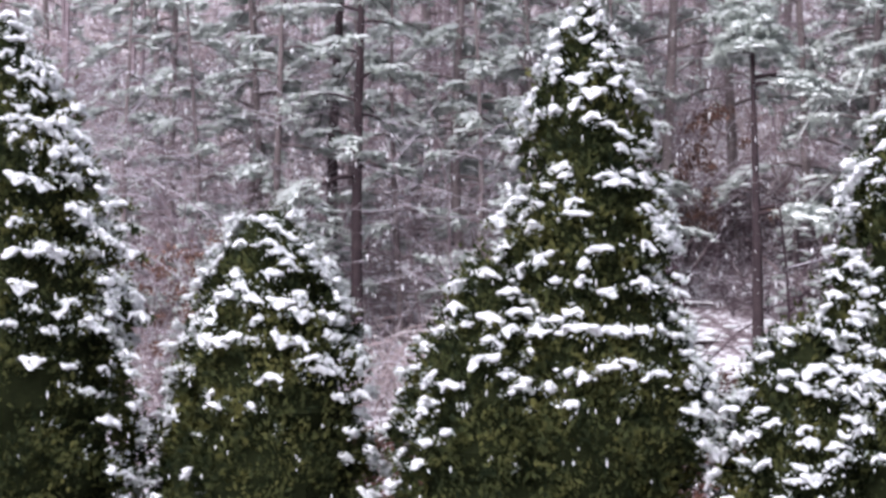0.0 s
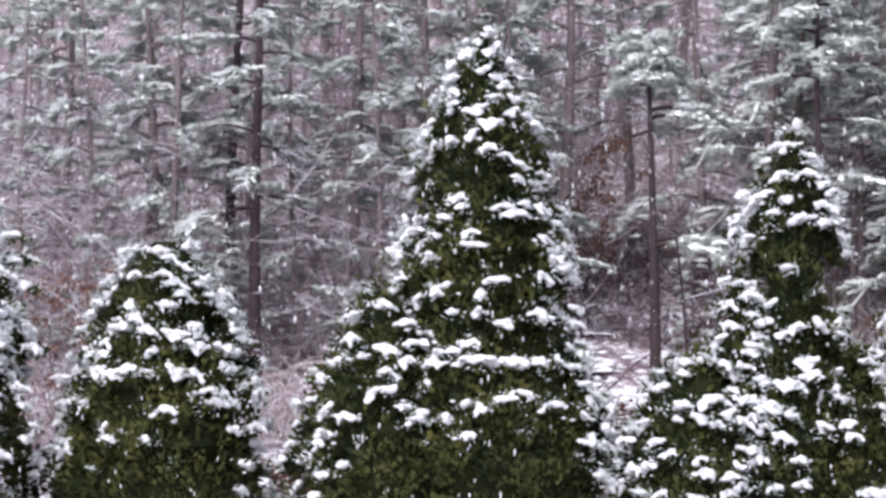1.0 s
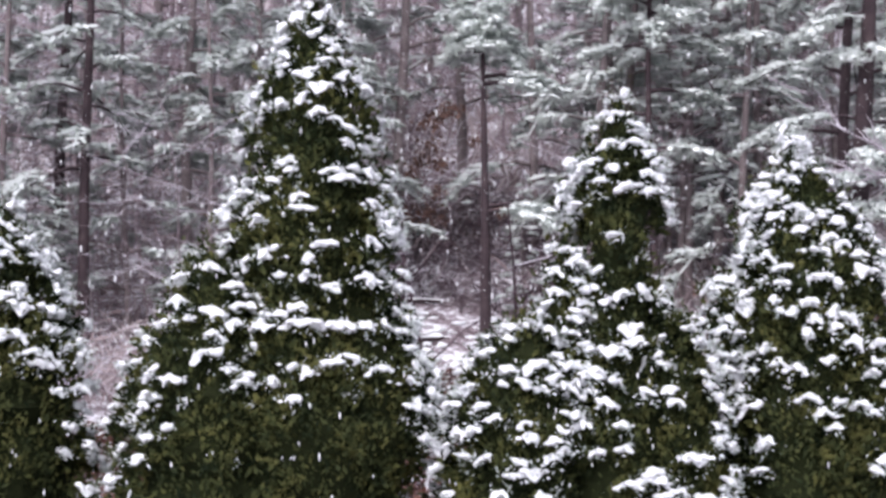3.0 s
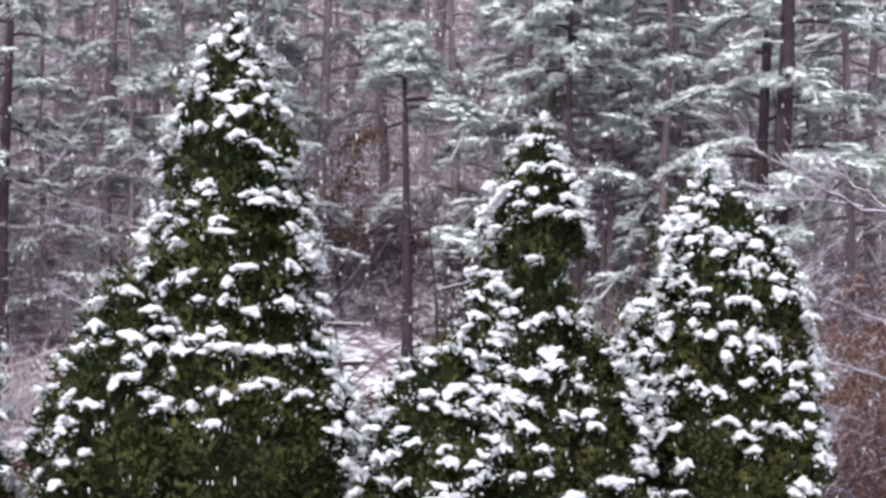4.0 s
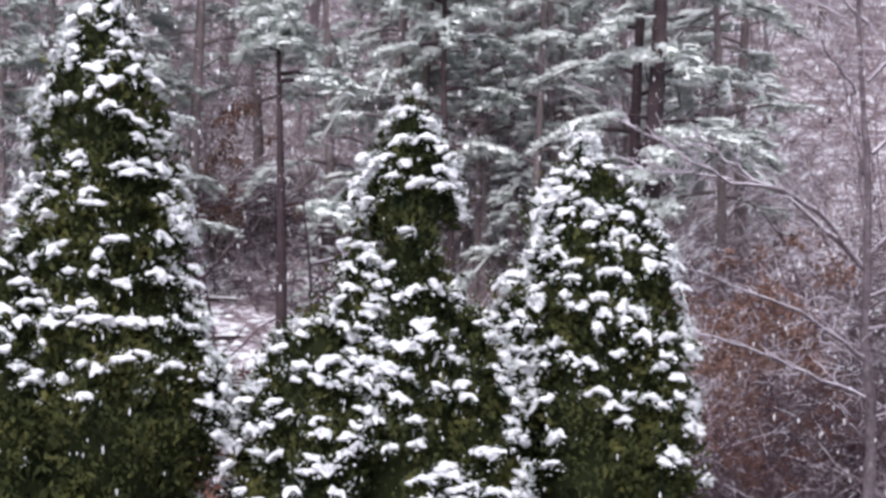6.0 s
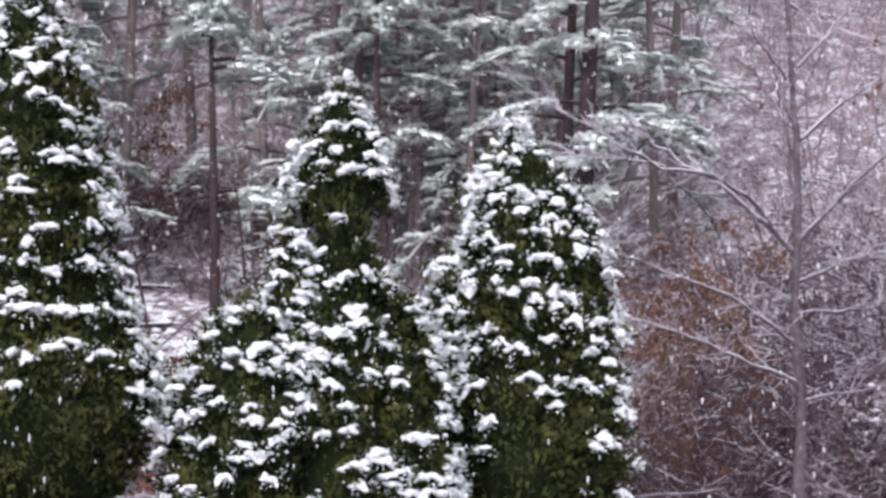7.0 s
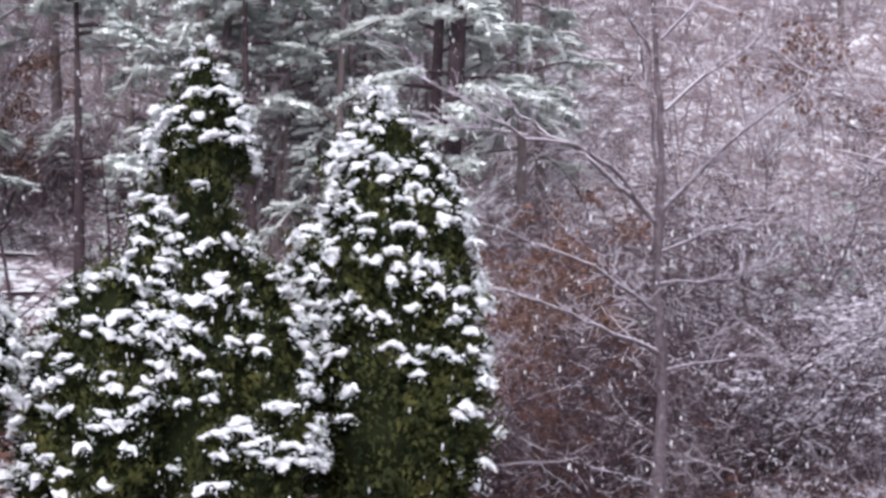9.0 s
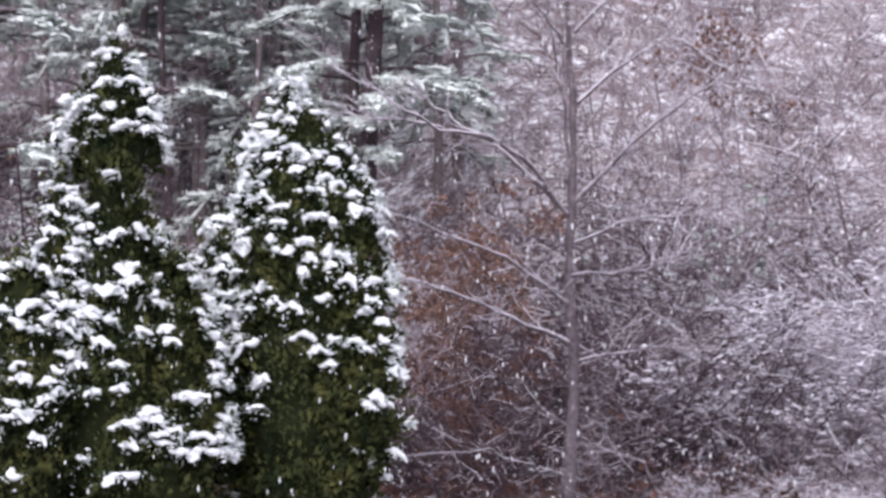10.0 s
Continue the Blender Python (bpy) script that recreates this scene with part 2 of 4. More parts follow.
def arborvitae(x, y, stems, heaps, seed, label, density=100, loose=200, bare=(1.4, 2.2), bare_front=0.8, gap=(0, 0)):
    """stems: (dx, dy, ((z, radius), ...)) spires that grow together; heaps: (dx, z, width) of the large snow heaps in front;
    loose: how many more; bare: the heights between which the front loses its snow."""
    rng = rng_of(seed)
    top = new("arborvitae")
    base = float(ground_z(x, y))
    top.location = (x, y, base)
    tagged(top, label, "evergreen tree", "row of arborvitae")
    leaves, lies, flecks, wood = [], [], [], []
    cores = []
    surf_p, surf_o = [], []
    for k, (dx, dy, prof) in enumerate(stems):
        pz, pr = np.array(prof).T
        zz = np.linspace(pz[0], pz[-1], 400)
        rr = np.interp(zz, pz, pr)
        n = int(2 * np.pi * rr.sum() * (zz[1] - zz[0]) * density)
        z = rng.choice(zz, n, p=(rr + 0.03) / (rr + 0.03).sum()) + rng.uniform(-0.01, 0.01, n)
        az = rng.uniform(0, 2 * np.pi, n)
        keep = (np.sin(az) < 0.35) | (rng.random(n) < 0.45)
        z, az = z[keep], az[keep]
        lump = np.sin(az * 3 + z * 4.1 + k) * np.sin(z * 9.3 + az * 2 + seed) + 0.6 * np.sin(az * 7 + z * 13 + seed)
        r = np.interp(z, pz, pr) * (1 + 0.09 * lump) - 0.02 + rng.normal(0, 0.02, len(z))
        o = np.stack([np.cos(az), np.sin(az), 0 * az], -1)
        p = np.stack([dx + r * o[:, 0], dy + r * o[:, 1], z], -1)
        free = np.ones(len(p), bool)
        for k2, (ex, ey, prof2) in enumerate(stems):
            if k2 != k:
                qz, qr = np.array(prof2).T
                free &= ~(np.hypot(p[:, 0] - ex, p[:, 1] - ey) < 0.82 * np.interp(z, qz, qr, left=0, right=0))
        hollow = np.sin(p[:, 0] * 21 + seed + 2 * np.sin(p[:, 2] * 2.3)) * np.sin(p[:, 2] * 8 + 2 * k) + 0.7 * np.sin(p[:, 0] * 8 - p[:, 2] * 9 + 3 * k)
        free &= (hollow > -0.55) | (rng.random(len(p)) < 0.3)
        p, o = p[free], o[free]
        surf_p.append(p)
        surf_o.append(o)
        # closed core that blocks the view through and shows dark in the hollows
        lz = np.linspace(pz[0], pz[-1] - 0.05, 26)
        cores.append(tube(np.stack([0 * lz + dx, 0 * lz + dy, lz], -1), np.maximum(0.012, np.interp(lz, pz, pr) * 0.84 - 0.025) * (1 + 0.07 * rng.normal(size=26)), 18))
        tz = np.linspace(0 if k == 0 else pz[0], pz[-1] * 0.85, 8)
        wood.append(tube(np.stack([0 * tz + dx, 0 * tz + dy, tz], -1), np.linspace(0.07, 0.015, 8), 7))
    p, o = np.concatenate(surf_p), np.concatenate(surf_o)

    def sprays(c, out, m, spread, long):
        q = np.repeat(c, m, 0) + rng.normal(0, 1, (len(c) * m, 3)) * spread - np.repeat(out, m, 0) * 0.04
        oo = np.repeat(out, m, 0)
        d = unit(oo * rng.uniform(0.1, 0.9, (len(q), 1)) + np.array([0, 0, 1.0]) * rng.uniform(0.1, 1.2, (len(q), 1)) + rng.normal(0, 0.32, (len(q), 3)))
        lie = np.repeat(unit(out * 0.75 + np.array([0, 0, 0.55]) + rng.normal(0, 0.28, out.shape)), m, 0)
        lie = unit(lie + rng.normal(0, 0.12, lie.shape))
        fit = np.clip((peak - q[:, 2]) / 0.45, 0.35, 1.0)
        leaves.append(cards(rng, q, d, rng.uniform(0.5, 1.15, len(q)) * long * fit, rng.uniform(0.020, 0.040, len(q)) * fit, lie))
        lies.append(np.repeat(lie, 4, 0))

    peak = max(prof[-1][0] for _, _, prof in stems)
    sprays(p, o, 20, [0.045, 0.045, 0.07], 0.078)
    # heaps of snow, each on a spray that stands out
    spots = []
    for hx, hz, w in heaps:
        best = None
        for dx, dy, prof in stems:
            pz, pr = np.array(prof).T
            r = np.interp(hz, pz, pr, left=0, right=0)
            off = np.clip((hx - dx) / max(r, 1e-3), -1.25, 1.25)
            if abs(off) < 1.24 and r > 0.015:
                a = -np.arccos(np.clip(off, -0.97, 0.97))
                yy = dy + r * np.sin(a)
                if best is None or yy < best[1]:
                    best = (hx, yy, a)
        if best is None:
            best = (hx, stems[0][1] - 0.03, -1.57)
        if best:
            spots.append((np.array([best[0], best[1], hz]), best[2], w))
    rank = rng.permutation(len(p))
    taken = 0
    for i in rank:
        if taken >= loose:
            break
        az = math.atan2(o[i, 1], o[i, 0])
        front = max(0.0, -math.sin(az)) ** 2
        z = p[i, 2]
        if gap[0] < z < gap[1] and p[i, 0] > -0.16 and front > 0.05 and rng.random() < 0.85:
            continue
        low = 1 - float(smooth(bare[0], bare[1], z))
        if rng.random() < low * (0.75 + 0.25 * front) * bare_front + (0.9 if front > 0.22 else 0.0):
            continue
        w = rng.uniform(0.05, 0.11) if front > 0.6 else rng.uniform(0.09, 0.21)
        spots.append((p[i] + o[i] * 0.02, az, w))
        taken += 1
    made, rest, crumbs, frost = 0, [], [], []
    for c, az, w in spots:
        out = np.array([math.cos(az), math.sin(az), 0])
        side = np.array([-out[1], out[0], 0])
        kind = int(np.argmin([abs(1.1 * w - q) for q in WIDTHS]))
        pick = int(rng.integers(0, 8))
        at = c + out * 0.052
        place = Matrix.Translation(at) @ pose(0, 0, 0, 0, 0, math.degrees(az) + 90) @ pose(0, 0, 0, rng.normal(0, 10), rng.normal(0, 9) + 24 * math.cos(az) * abs(math.cos(az)), rng.normal(0, 12)) @ Matrix.Diagonal((rng.uniform(0.95, 1.2), 1.0, rng.uniform(0.95, 1.35), 1))
        if made < 300 and math.sin(az) < 0.5:
            child("snow_clump", CLUMPS[kind][pick], top).matrix_basis = place
            made += 1
        else:
            v, f = POOL[kind][pick]
            rest.append((v @ np.array(place.to_3x3()).T + np.array(place.translation), f))
        m = max(2, int(w / 0.045))
        under = c + side * (np.linspace(-0.5, 0.5, m) * w)[:, None] + np.array([0, 0, -0.05])
        sprays(under, np.repeat(out[None], m, 0), 16, [0.03, 0.03, 0.025], 0.065)
        sprays(under + np.array([0, 0, 0.035]) + out * 0.03, np.repeat(out[None], m, 0), 4, [0.02, 0.02, 0.012], 0.05)
        e = rng.normal(0, 1, (2, 1)) * side * w * 0.6 + rng.uniform(0.0, 0.05, (2, 1)) * out + np.array([0, 0, 1.0]) * rng.normal(-0.02, 0.03, (2, 1))
        crumbs.append(at + e)
        m = int(10 + 90 * w)
        e = rng.normal(0, 1, (m, 1)) * side * w * 0.55 + rng.uniform(-0.01, 0.05, (m, 1)) * out + np.array([0, 0, 1.0]) * rng.normal(-0.022, 0.026, (m, 1))
        frost.append((at + e, np.repeat(out[None], m, 0)))
    pick = rng.random(len(p)) < (0.10 + 0.20 * np.abs(o[:, 0]) ** 3) * (1 - bare_front * (1 - smooth(bare[0], bare[1], p[:, 2])))
    c = p[pick] + o[pick] * 0.035 + np.array([0, 0, 0.02])
    frost.append((np.repeat(c, 9, 0) + rng.normal(0, 0.024, (9 * len(c), 3)), np.repeat(o[pick], 9, 0)))
    c = np.concatenate([c[rng.random(len(c)) < 0.5], *crumbs])
    g = rng.uniform(0.006, 0.016, len(c))
    flecks.append(blobs(rng, c, np.stack([g * 1.6, g, g * 0.7], -1), 0, 0.2))
    q, oo = [np.concatenate(a) for a in zip(*frost)]
    d = unit(oo * rng.uniform(0.2, 1.0, (len(q), 1)) + np.array([0, 0, 1.0]) * rng.uniform(-0.2, 0.7, (len(q), 1)) + rng.normal(0, 0.38, (len(q), 3)))
    frosted = [cards(rng, q, d, rng.uniform(0.022, 0.055, len(q)), rng.uniform(0.010, 0.020, len(q)))]
    if rest:
        part("snow_cover", rest, SNOW, top, "more lumps of snow round the tree", True, kind="stuff")
    for w in wood:
        part("trunk", [w], THUJA_BARK, top, "stringy brown bark", True)
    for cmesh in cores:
        part("inner_core", [cmesh], THUJA_CORE, top, "solid core coloured near black for the shade within the crown")
    part("crown", leaves, THUJA, top, "dense scale-leaved green sprays", kind="stuff", normals=lies)
    part("frosted_sprays", frosted, FROSTED_SPRAY, top, "spray tips whitened by a thin dusting of snow", kind="stuff")
    part("snow_dusting", flecks, SNOW, top, "small flecks of snow on the sprays", True, kind="stuff")
    return top


# where the larger heaps of snow lie on each tree: x from its middle, height, width
BROAD_SNOW_A = [
    (0.03, 4.72, 0.11), (0.10, 4.66, 0.10), (0.10, 4.55, 0.15), (0.15, 4.58, 0.08), (0.19, 4.47, 0.06), (0.10, 4.45, 0.07), (0.21, 4.37, 0.15), (0.27, 4.35, 0.10),
    (0.15, 4.30, 0.09), (0.25, 4.26, 0.16), (0.31, 4.25, 0.09), (0.37, 4.15, 0.09), (0.30, 4.14, 0.13), (0.16, 4.14, 0.06), (0.25, 4.06, 0.09), (0.18, 3.98, 0.15),
    (0.32, 3.96, 0.19), (0.41, 4.03, 0.08), (0.45, 3.97, 0.09), (0.41, 3.86, 0.22), (0.50, 3.89, 0.15), (0.54, 3.85, 0.11), (0.46, 3.76, 0.15), (0.54, 3.75, 0.19),
    (0.53, 3.67, 0.19), (0.27, 3.58, 0.16), (0.67, 3.61, 0.09), (0.43, 3.70, 0.04), (0.44, 3.60, 0.04), (0.55, 3.57, 0.07), (0.71, 3.47, 0.07), (0.76, 3.37, 0.09),
]
BROAD_SNOW_B = [
    (0.84, 3.39, 0.16), (0.61, 3.27, 0.11), (0.30, 3.27, 0.09), (0.88, 3.21, 0.10), (0.74, 3.17, 0.15), (0.82, 3.11, 0.15), (0.46, 3.09, 0.11), (0.34, 3.06, 0.18),
    (0.53, 3.02, 0.17), (0.69, 3.05, 0.09), (0.96, 3.03, 0.11), (0.84, 2.87, 0.19), (0.36, 2.84, 0.13), (0.82, 2.77, 0.13), (0.75, 2.76, 0.06), (0.43, 2.67, 0.11),
    (0.62, 2.71, 0.11), (0.58, 2.63, 0.09), (0.80, 2.64, 0.22), (1.01, 2.60, 0.10), (0.30, 2.58, 0.12), (0.70, 2.55, 0.18), (0.53, 2.52, 0.12), (0.79, 2.52, 0.09),
    (0.44, 2.33, 0.14), (0.80, 2.23, 0.09), (0.64, 2.28, 0.07), (0.94, 2.21, 0.11), (0.73, 2.10, 0.09), (1.03, 2.07, 0.10), (0.96, 1.99, 0.09),
]
ROUND_SNOW_A = [
    (-0.20, 3.26, 0.09), (0.01, 3.27, 0.14), (0.08, 3.21, 0.11), (0.15, 3.31, 0.08), (-0.23, 3.14, 0.08), (-0.10, 3.10, 0.11), (0.06, 3.10, 0.14), (0.19, 3.13, 0.09),
    (0.13, 3.04, 0.10), (0.27, 3.03, 0.08), (-0.35, 3.04, 0.10), (-0.30, 2.98, 0.11), (0.19, 2.96, 0.11), (-0.39, 2.90, 0.14), (0.11, 2.89, 0.15), (-0.11, 2.88, 0.09),
    (0.32, 2.95, 0.08), (0.37, 2.87, 0.09), (-0.45, 2.82, 0.10), (-0.06, 2.81, 0.13), (0.01, 2.73, 0.16), (0.16, 2.71, 0.13), (0.26, 2.74, 0.10), (0.30, 2.68, 0.10),
    (-0.16, 2.73, 0.07), (-0.51, 2.72, 0.08), (0.47, 2.72, 0.10), (0.53, 2.66, 0.09), (-0.29, 2.63, 0.11), (0.29, 2.63, 0.15), (0.45, 2.58, 0.17), (0.04, 2.58, 0.09),
]
ROUND_SNOW_B = [
    (-0.57, 2.53, 0.14), (-0.32, 2.46, 0.13), (-0.20, 2.42, 0.15), (-0.09, 2.47, 0.15), (0.01, 2.44, 0.11), (0.20, 2.46, 0.15), (0.29, 2.43, 0.15), (0.45, 2.45, 0.08),
    (0.53, 2.33, 0.09), (-0.63, 2.37, 0.11), (0.35, 2.31, 0.13), (0.43, 2.24, 0.13), (0.51, 2.22, 0.11), (0.61, 2.36, 0.09), (0.67, 2.29, 0.08), (0.14, 2.19, 0.16),
    (-0.40, 2.23, 0.08), (-0.63, 2.09, 0.13), (0.53, 2.04, 0.09), (0.61, 2.05, 0.11), (-0.24, 2.08, 0.04), (0.04, 2.00, 0.05), (-0.19, 2.00, 0.09), (-0.80, 1.83, 0.19),
    (-0.59, 1.88, 0.14), (-0.82, 1.71, 0.15), (0.61, 1.81, 0.14), (0.71, 1.66, 0.14), (-0.88, 1.50, 0.14), (-0.81, 1.42, 0.11), (-0.68, 1.36, 0.11), (-0.38, 1.53, 0.05),
]
CONICAL_SNOW_A = [
    (0.06, 4.71, 0.07), (-0.03, 4.64, 0.08), (0.10, 4.60, 0.11), (-0.07, 4.56, 0.10), (-0.11, 4.48, 0.11), (0.05, 4.46, 0.08), (0.17, 4.49, 0.11), (-0.14, 4.40, 0.15),
    (0.13, 4.39, 0.09), (0.16, 4.34, 0.07), (-0.11, 4.30, 0.14), (-0.23, 4.24, 0.14), (0.12, 4.27, 0.11), (0.22, 4.25, 0.08), (-0.12, 4.22, 0.07), (0.00, 4.18, 0.13),
    (0.09, 4.09, 0.13), (0.21, 4.16, 0.07), (0.33, 4.06, 0.10), (0.29, 4.14, 0.08), (-0.29, 4.01, 0.14), (-0.22, 3.94, 0.11), (-0.13, 3.95, 0.07), (-0.40, 3.91, 0.10),
    (0.09, 3.91, 0.10), (-0.41, 3.76, 0.08), (0.20, 3.86, 0.11), (0.29, 3.80, 0.09), (0.27, 3.71, 0.11), (0.37, 3.67, 0.12), (-0.08, 3.59, 0.13), (-0.05, 3.53, 0.08),
]
CONICAL_SNOW_B = [
    (0.20, 3.52, 0.13), (0.26, 3.48, 0.16), (0.31, 3.54, 0.11), (-0.17, 3.46, 0.12), (-0.40, 3.63, 0.11), (-0.44, 3.46, 0.09), (0.48, 3.43, 0.10), (-0.23, 3.34, 0.07),
    (0.01, 3.28, 0.15), (-0.42, 3.32, 0.19), (0.42, 3.30, 0.15), (0.47, 3.24, 0.16), (0.55, 3.26, 0.10), (-0.25, 3.20, 0.11), (-0.55, 3.25, 0.13), (-0.49, 3.07, 0.11),
    (0.14, 3.05, 0.15), (0.42, 3.05, 0.16), (-0.70, 2.96, 0.11), (-0.51, 2.96, 0.10), (-0.35, 2.92, 0.08), (-0.22, 2.95, 0.08), (0.06, 2.95, 0.05), (-0.61, 2.89, 0.13),
    (-0.48, 2.76, 0.13), (-0.78, 2.81, 0.19), (-0.10, 2.83, 0.08), (0.05, 2.84, 0.08), (0.20, 2.76, 0.09), (0.42, 2.79, 0.13), (0.59, 3.04, 0.08), (0.61, 2.85, 0.08),
]
CONICAL_SNOW_C = [
    (-0.78, 2.66, 0.18), (-0.61, 2.59, 0.21), (-0.42, 2.63, 0.17), (-0.01, 2.63, 0.11), (-0.10, 2.59, 0.09), (-0.20, 2.58, 0.09), (-0.23, 2.51, 0.18), (0.04, 2.52, 0.22),
    (0.24, 2.51, 0.22), (0.39, 2.51, 0.18), (0.53, 2.51, 0.11), (0.63, 2.62, 0.10), (-0.84, 2.52, 0.13), (-0.97, 2.40, 0.15), (-0.56, 2.45, 0.12), (-0.46, 2.52, 0.11),
    (-0.59, 2.34, 0.18), (-0.45, 2.23, 0.11), (-0.37, 2.14, 0.13), (-1.06, 2.25, 0.13), (-0.78, 2.16, 0.13), (-0.94, 2.17, 0.08), (-0.13, 2.14, 0.06), (0.05, 2.23, 0.18),
    (0.19, 2.28, 0.16), (0.35, 2.30, 0.18), (0.51, 2.23, 0.13), (0.67, 2.36, 0.13), (0.77, 2.25, 0.13), (0.84, 2.18, 0.11), (0.72, 2.01, 0.16), (0.86, 2.03, 0.09),
]
CONICAL_SNOW_D = [(0.60, 2.48, 0.12), (0.70, 2.15, 0.12), (0.78, 1.95, 0.12), (0.84, 1.91, 0.12), (0.78, 1.75, 0.10), (0.66, 2.52, 0.10), (0.57, 2.75, 0.10), (0.74, 2.30, 0.11),
    (0.02, 4.64, 0.05), (0.07, 4.58, 0.08), (0.06, 4.71, 0.05),
    (0.88, 1.84, 0.10), (0.94, 1.73, 0.10), (-0.97, 1.98, 0.15), (-1.06, 1.89, 0.15), (-0.93, 2.04, 0.11), (-1.15, 1.69, 0.12), (-0.94, 1.79, 0.14), (-0.98, 1.64, 0.11),
    (-0.80, 1.85, 0.09), (-0.02, 2.04, 0.11),
]
LOPSIDED_SNOW_A = [
    (-0.08, 3.91, 0.08), (0.01, 3.92, 0.08), (-0.10, 3.82, 0.09), (0.13, 3.80, 0.09), (-0.03, 3.71, 0.13), (0.09, 3.72, 0.13), (-0.12, 3.60, 0.11),
    (-0.17, 3.57, 0.13), (-0.19, 3.51, 0.11), (0.18, 3.66, 0.08), (0.21, 3.59, 0.06), (-0.27, 3.44, 0.14), (-0.25, 3.40, 0.11), (-0.08, 3.47, 0.07), (0.09, 3.42, 0.22),
    (0.18, 3.40, 0.10), (0.28, 3.42, 0.10), (0.30, 3.31, 0.08), (0.32, 3.20, 0.06), (-0.21, 3.30, 0.15), (-0.34, 3.36, 0.11), (-0.01, 3.10, 0.05), (-0.25, 3.29, 0.09),
    (-0.36, 3.02, 0.06), (-0.28, 2.97, 0.11), (-0.19, 2.90, 0.09), (-0.10, 2.89, 0.09), (-0.41, 2.88, 0.10), (-0.15, 2.76, 0.15), (-0.04, 2.67, 0.09), (0.03, 2.72, 0.11),
]
LOPSIDED_SNOW_B = [
    (0.17, 2.74, 0.19), (0.28, 2.76, 0.09), (-0.26, 2.61, 0.13), (-0.45, 2.59, 0.15), (-0.56, 2.54, 0.13), (-0.28, 2.56, 0.09), (-0.63, 2.52, 0.10), (-0.67, 2.43, 0.09),
    (-0.41, 2.48, 0.16), (-0.30, 2.47, 0.11), (-0.22, 2.39, 0.07), (0.07, 2.51, 0.15), (0.42, 2.58, 0.15), (0.46, 2.50, 0.09), (-0.81, 2.34, 0.15), (-0.15, 2.36, 0.11),
    (-0.04, 2.37, 0.13), (0.11, 2.42, 0.15), (0.03, 2.34, 0.10), (0.34, 2.43, 0.16), (-0.52, 2.27, 0.22), (-0.70, 2.24, 0.15), (-0.37, 2.32, 0.09), (-0.26, 2.26, 0.18),
    (-0.11, 2.23, 0.15), (-0.62, 2.15, 0.22), (-0.44, 2.18, 0.09), (-0.37, 2.12, 0.10), (-0.50, 2.11, 0.09), (-0.13, 2.20, 0.15), (-0.00, 2.16, 0.08), (-0.15, 2.09, 0.09),
]
LOPSIDED_SNOW_C = [
    (-0.04, 2.02, 0.16), (0.18, 2.09, 0.15), (0.37, 2.10, 0.11), (0.30, 2.27, 0.13), (0.40, 2.03, 0.10), (-0.84, 2.00, 0.16), (-0.77, 1.93, 0.15), (-0.58, 1.90, 0.08),
    (-0.57, 1.81, 0.12), (-0.31, 1.95, 0.13), (-0.20, 1.87, 0.11), (-0.37, 1.84, 0.07), (-0.42, 1.77, 0.07), (-0.35, 1.73, 0.09), (-0.97, 1.83, 0.15), (-1.05, 1.71, 0.13),
    (-0.93, 1.68, 0.09), (-0.84, 1.67, 0.12), (-0.62, 1.65, 0.12), (-0.55, 1.60, 0.13), (-0.44, 1.67, 0.11), (-0.11, 1.71, 0.12), (0.03, 1.88, 0.09), (0.05, 1.73, 0.09),
    (0.48, 1.67, 0.13), (0.56, 2.19, 0.10), (0.22, 1.58, 0.15), (0.65, 1.86, 0.11),
]
SLENDER_SNOW_A = [
    (-0.18, 3.76, 0.07), (-0.15, 3.71, 0.06), (-0.05, 3.67, 0.12), (-0.01, 3.61, 0.09), (-0.23, 3.61, 0.09), (-0.11, 3.58, 0.11), (-0.17, 3.53, 0.09), (0.05, 3.55, 0.12),
    (0.13, 3.50, 0.07), (-0.29, 3.52, 0.09), (-0.13, 3.49, 0.08), (-0.33, 3.45, 0.12), (-0.23, 3.40, 0.14), (-0.35, 3.37, 0.14), (-0.18, 3.36, 0.08), (0.17, 3.38, 0.07),
    (-0.41, 3.31, 0.08), (-0.27, 3.32, 0.11), (-0.30, 3.30, 0.14), (-0.10, 3.30, 0.15), (0.21, 3.31, 0.14), (0.31, 3.21, 0.10), (-0.43, 3.24, 0.10), (-0.32, 3.22, 0.13),
    (-0.22, 3.24, 0.11), (-0.01, 3.22, 0.13), (0.07, 3.28, 0.09), (0.13, 3.21, 0.10), (-0.41, 3.15, 0.11), (-0.26, 3.13, 0.08), (-0.07, 3.15, 0.10), (0.08, 3.11, 0.10),
]
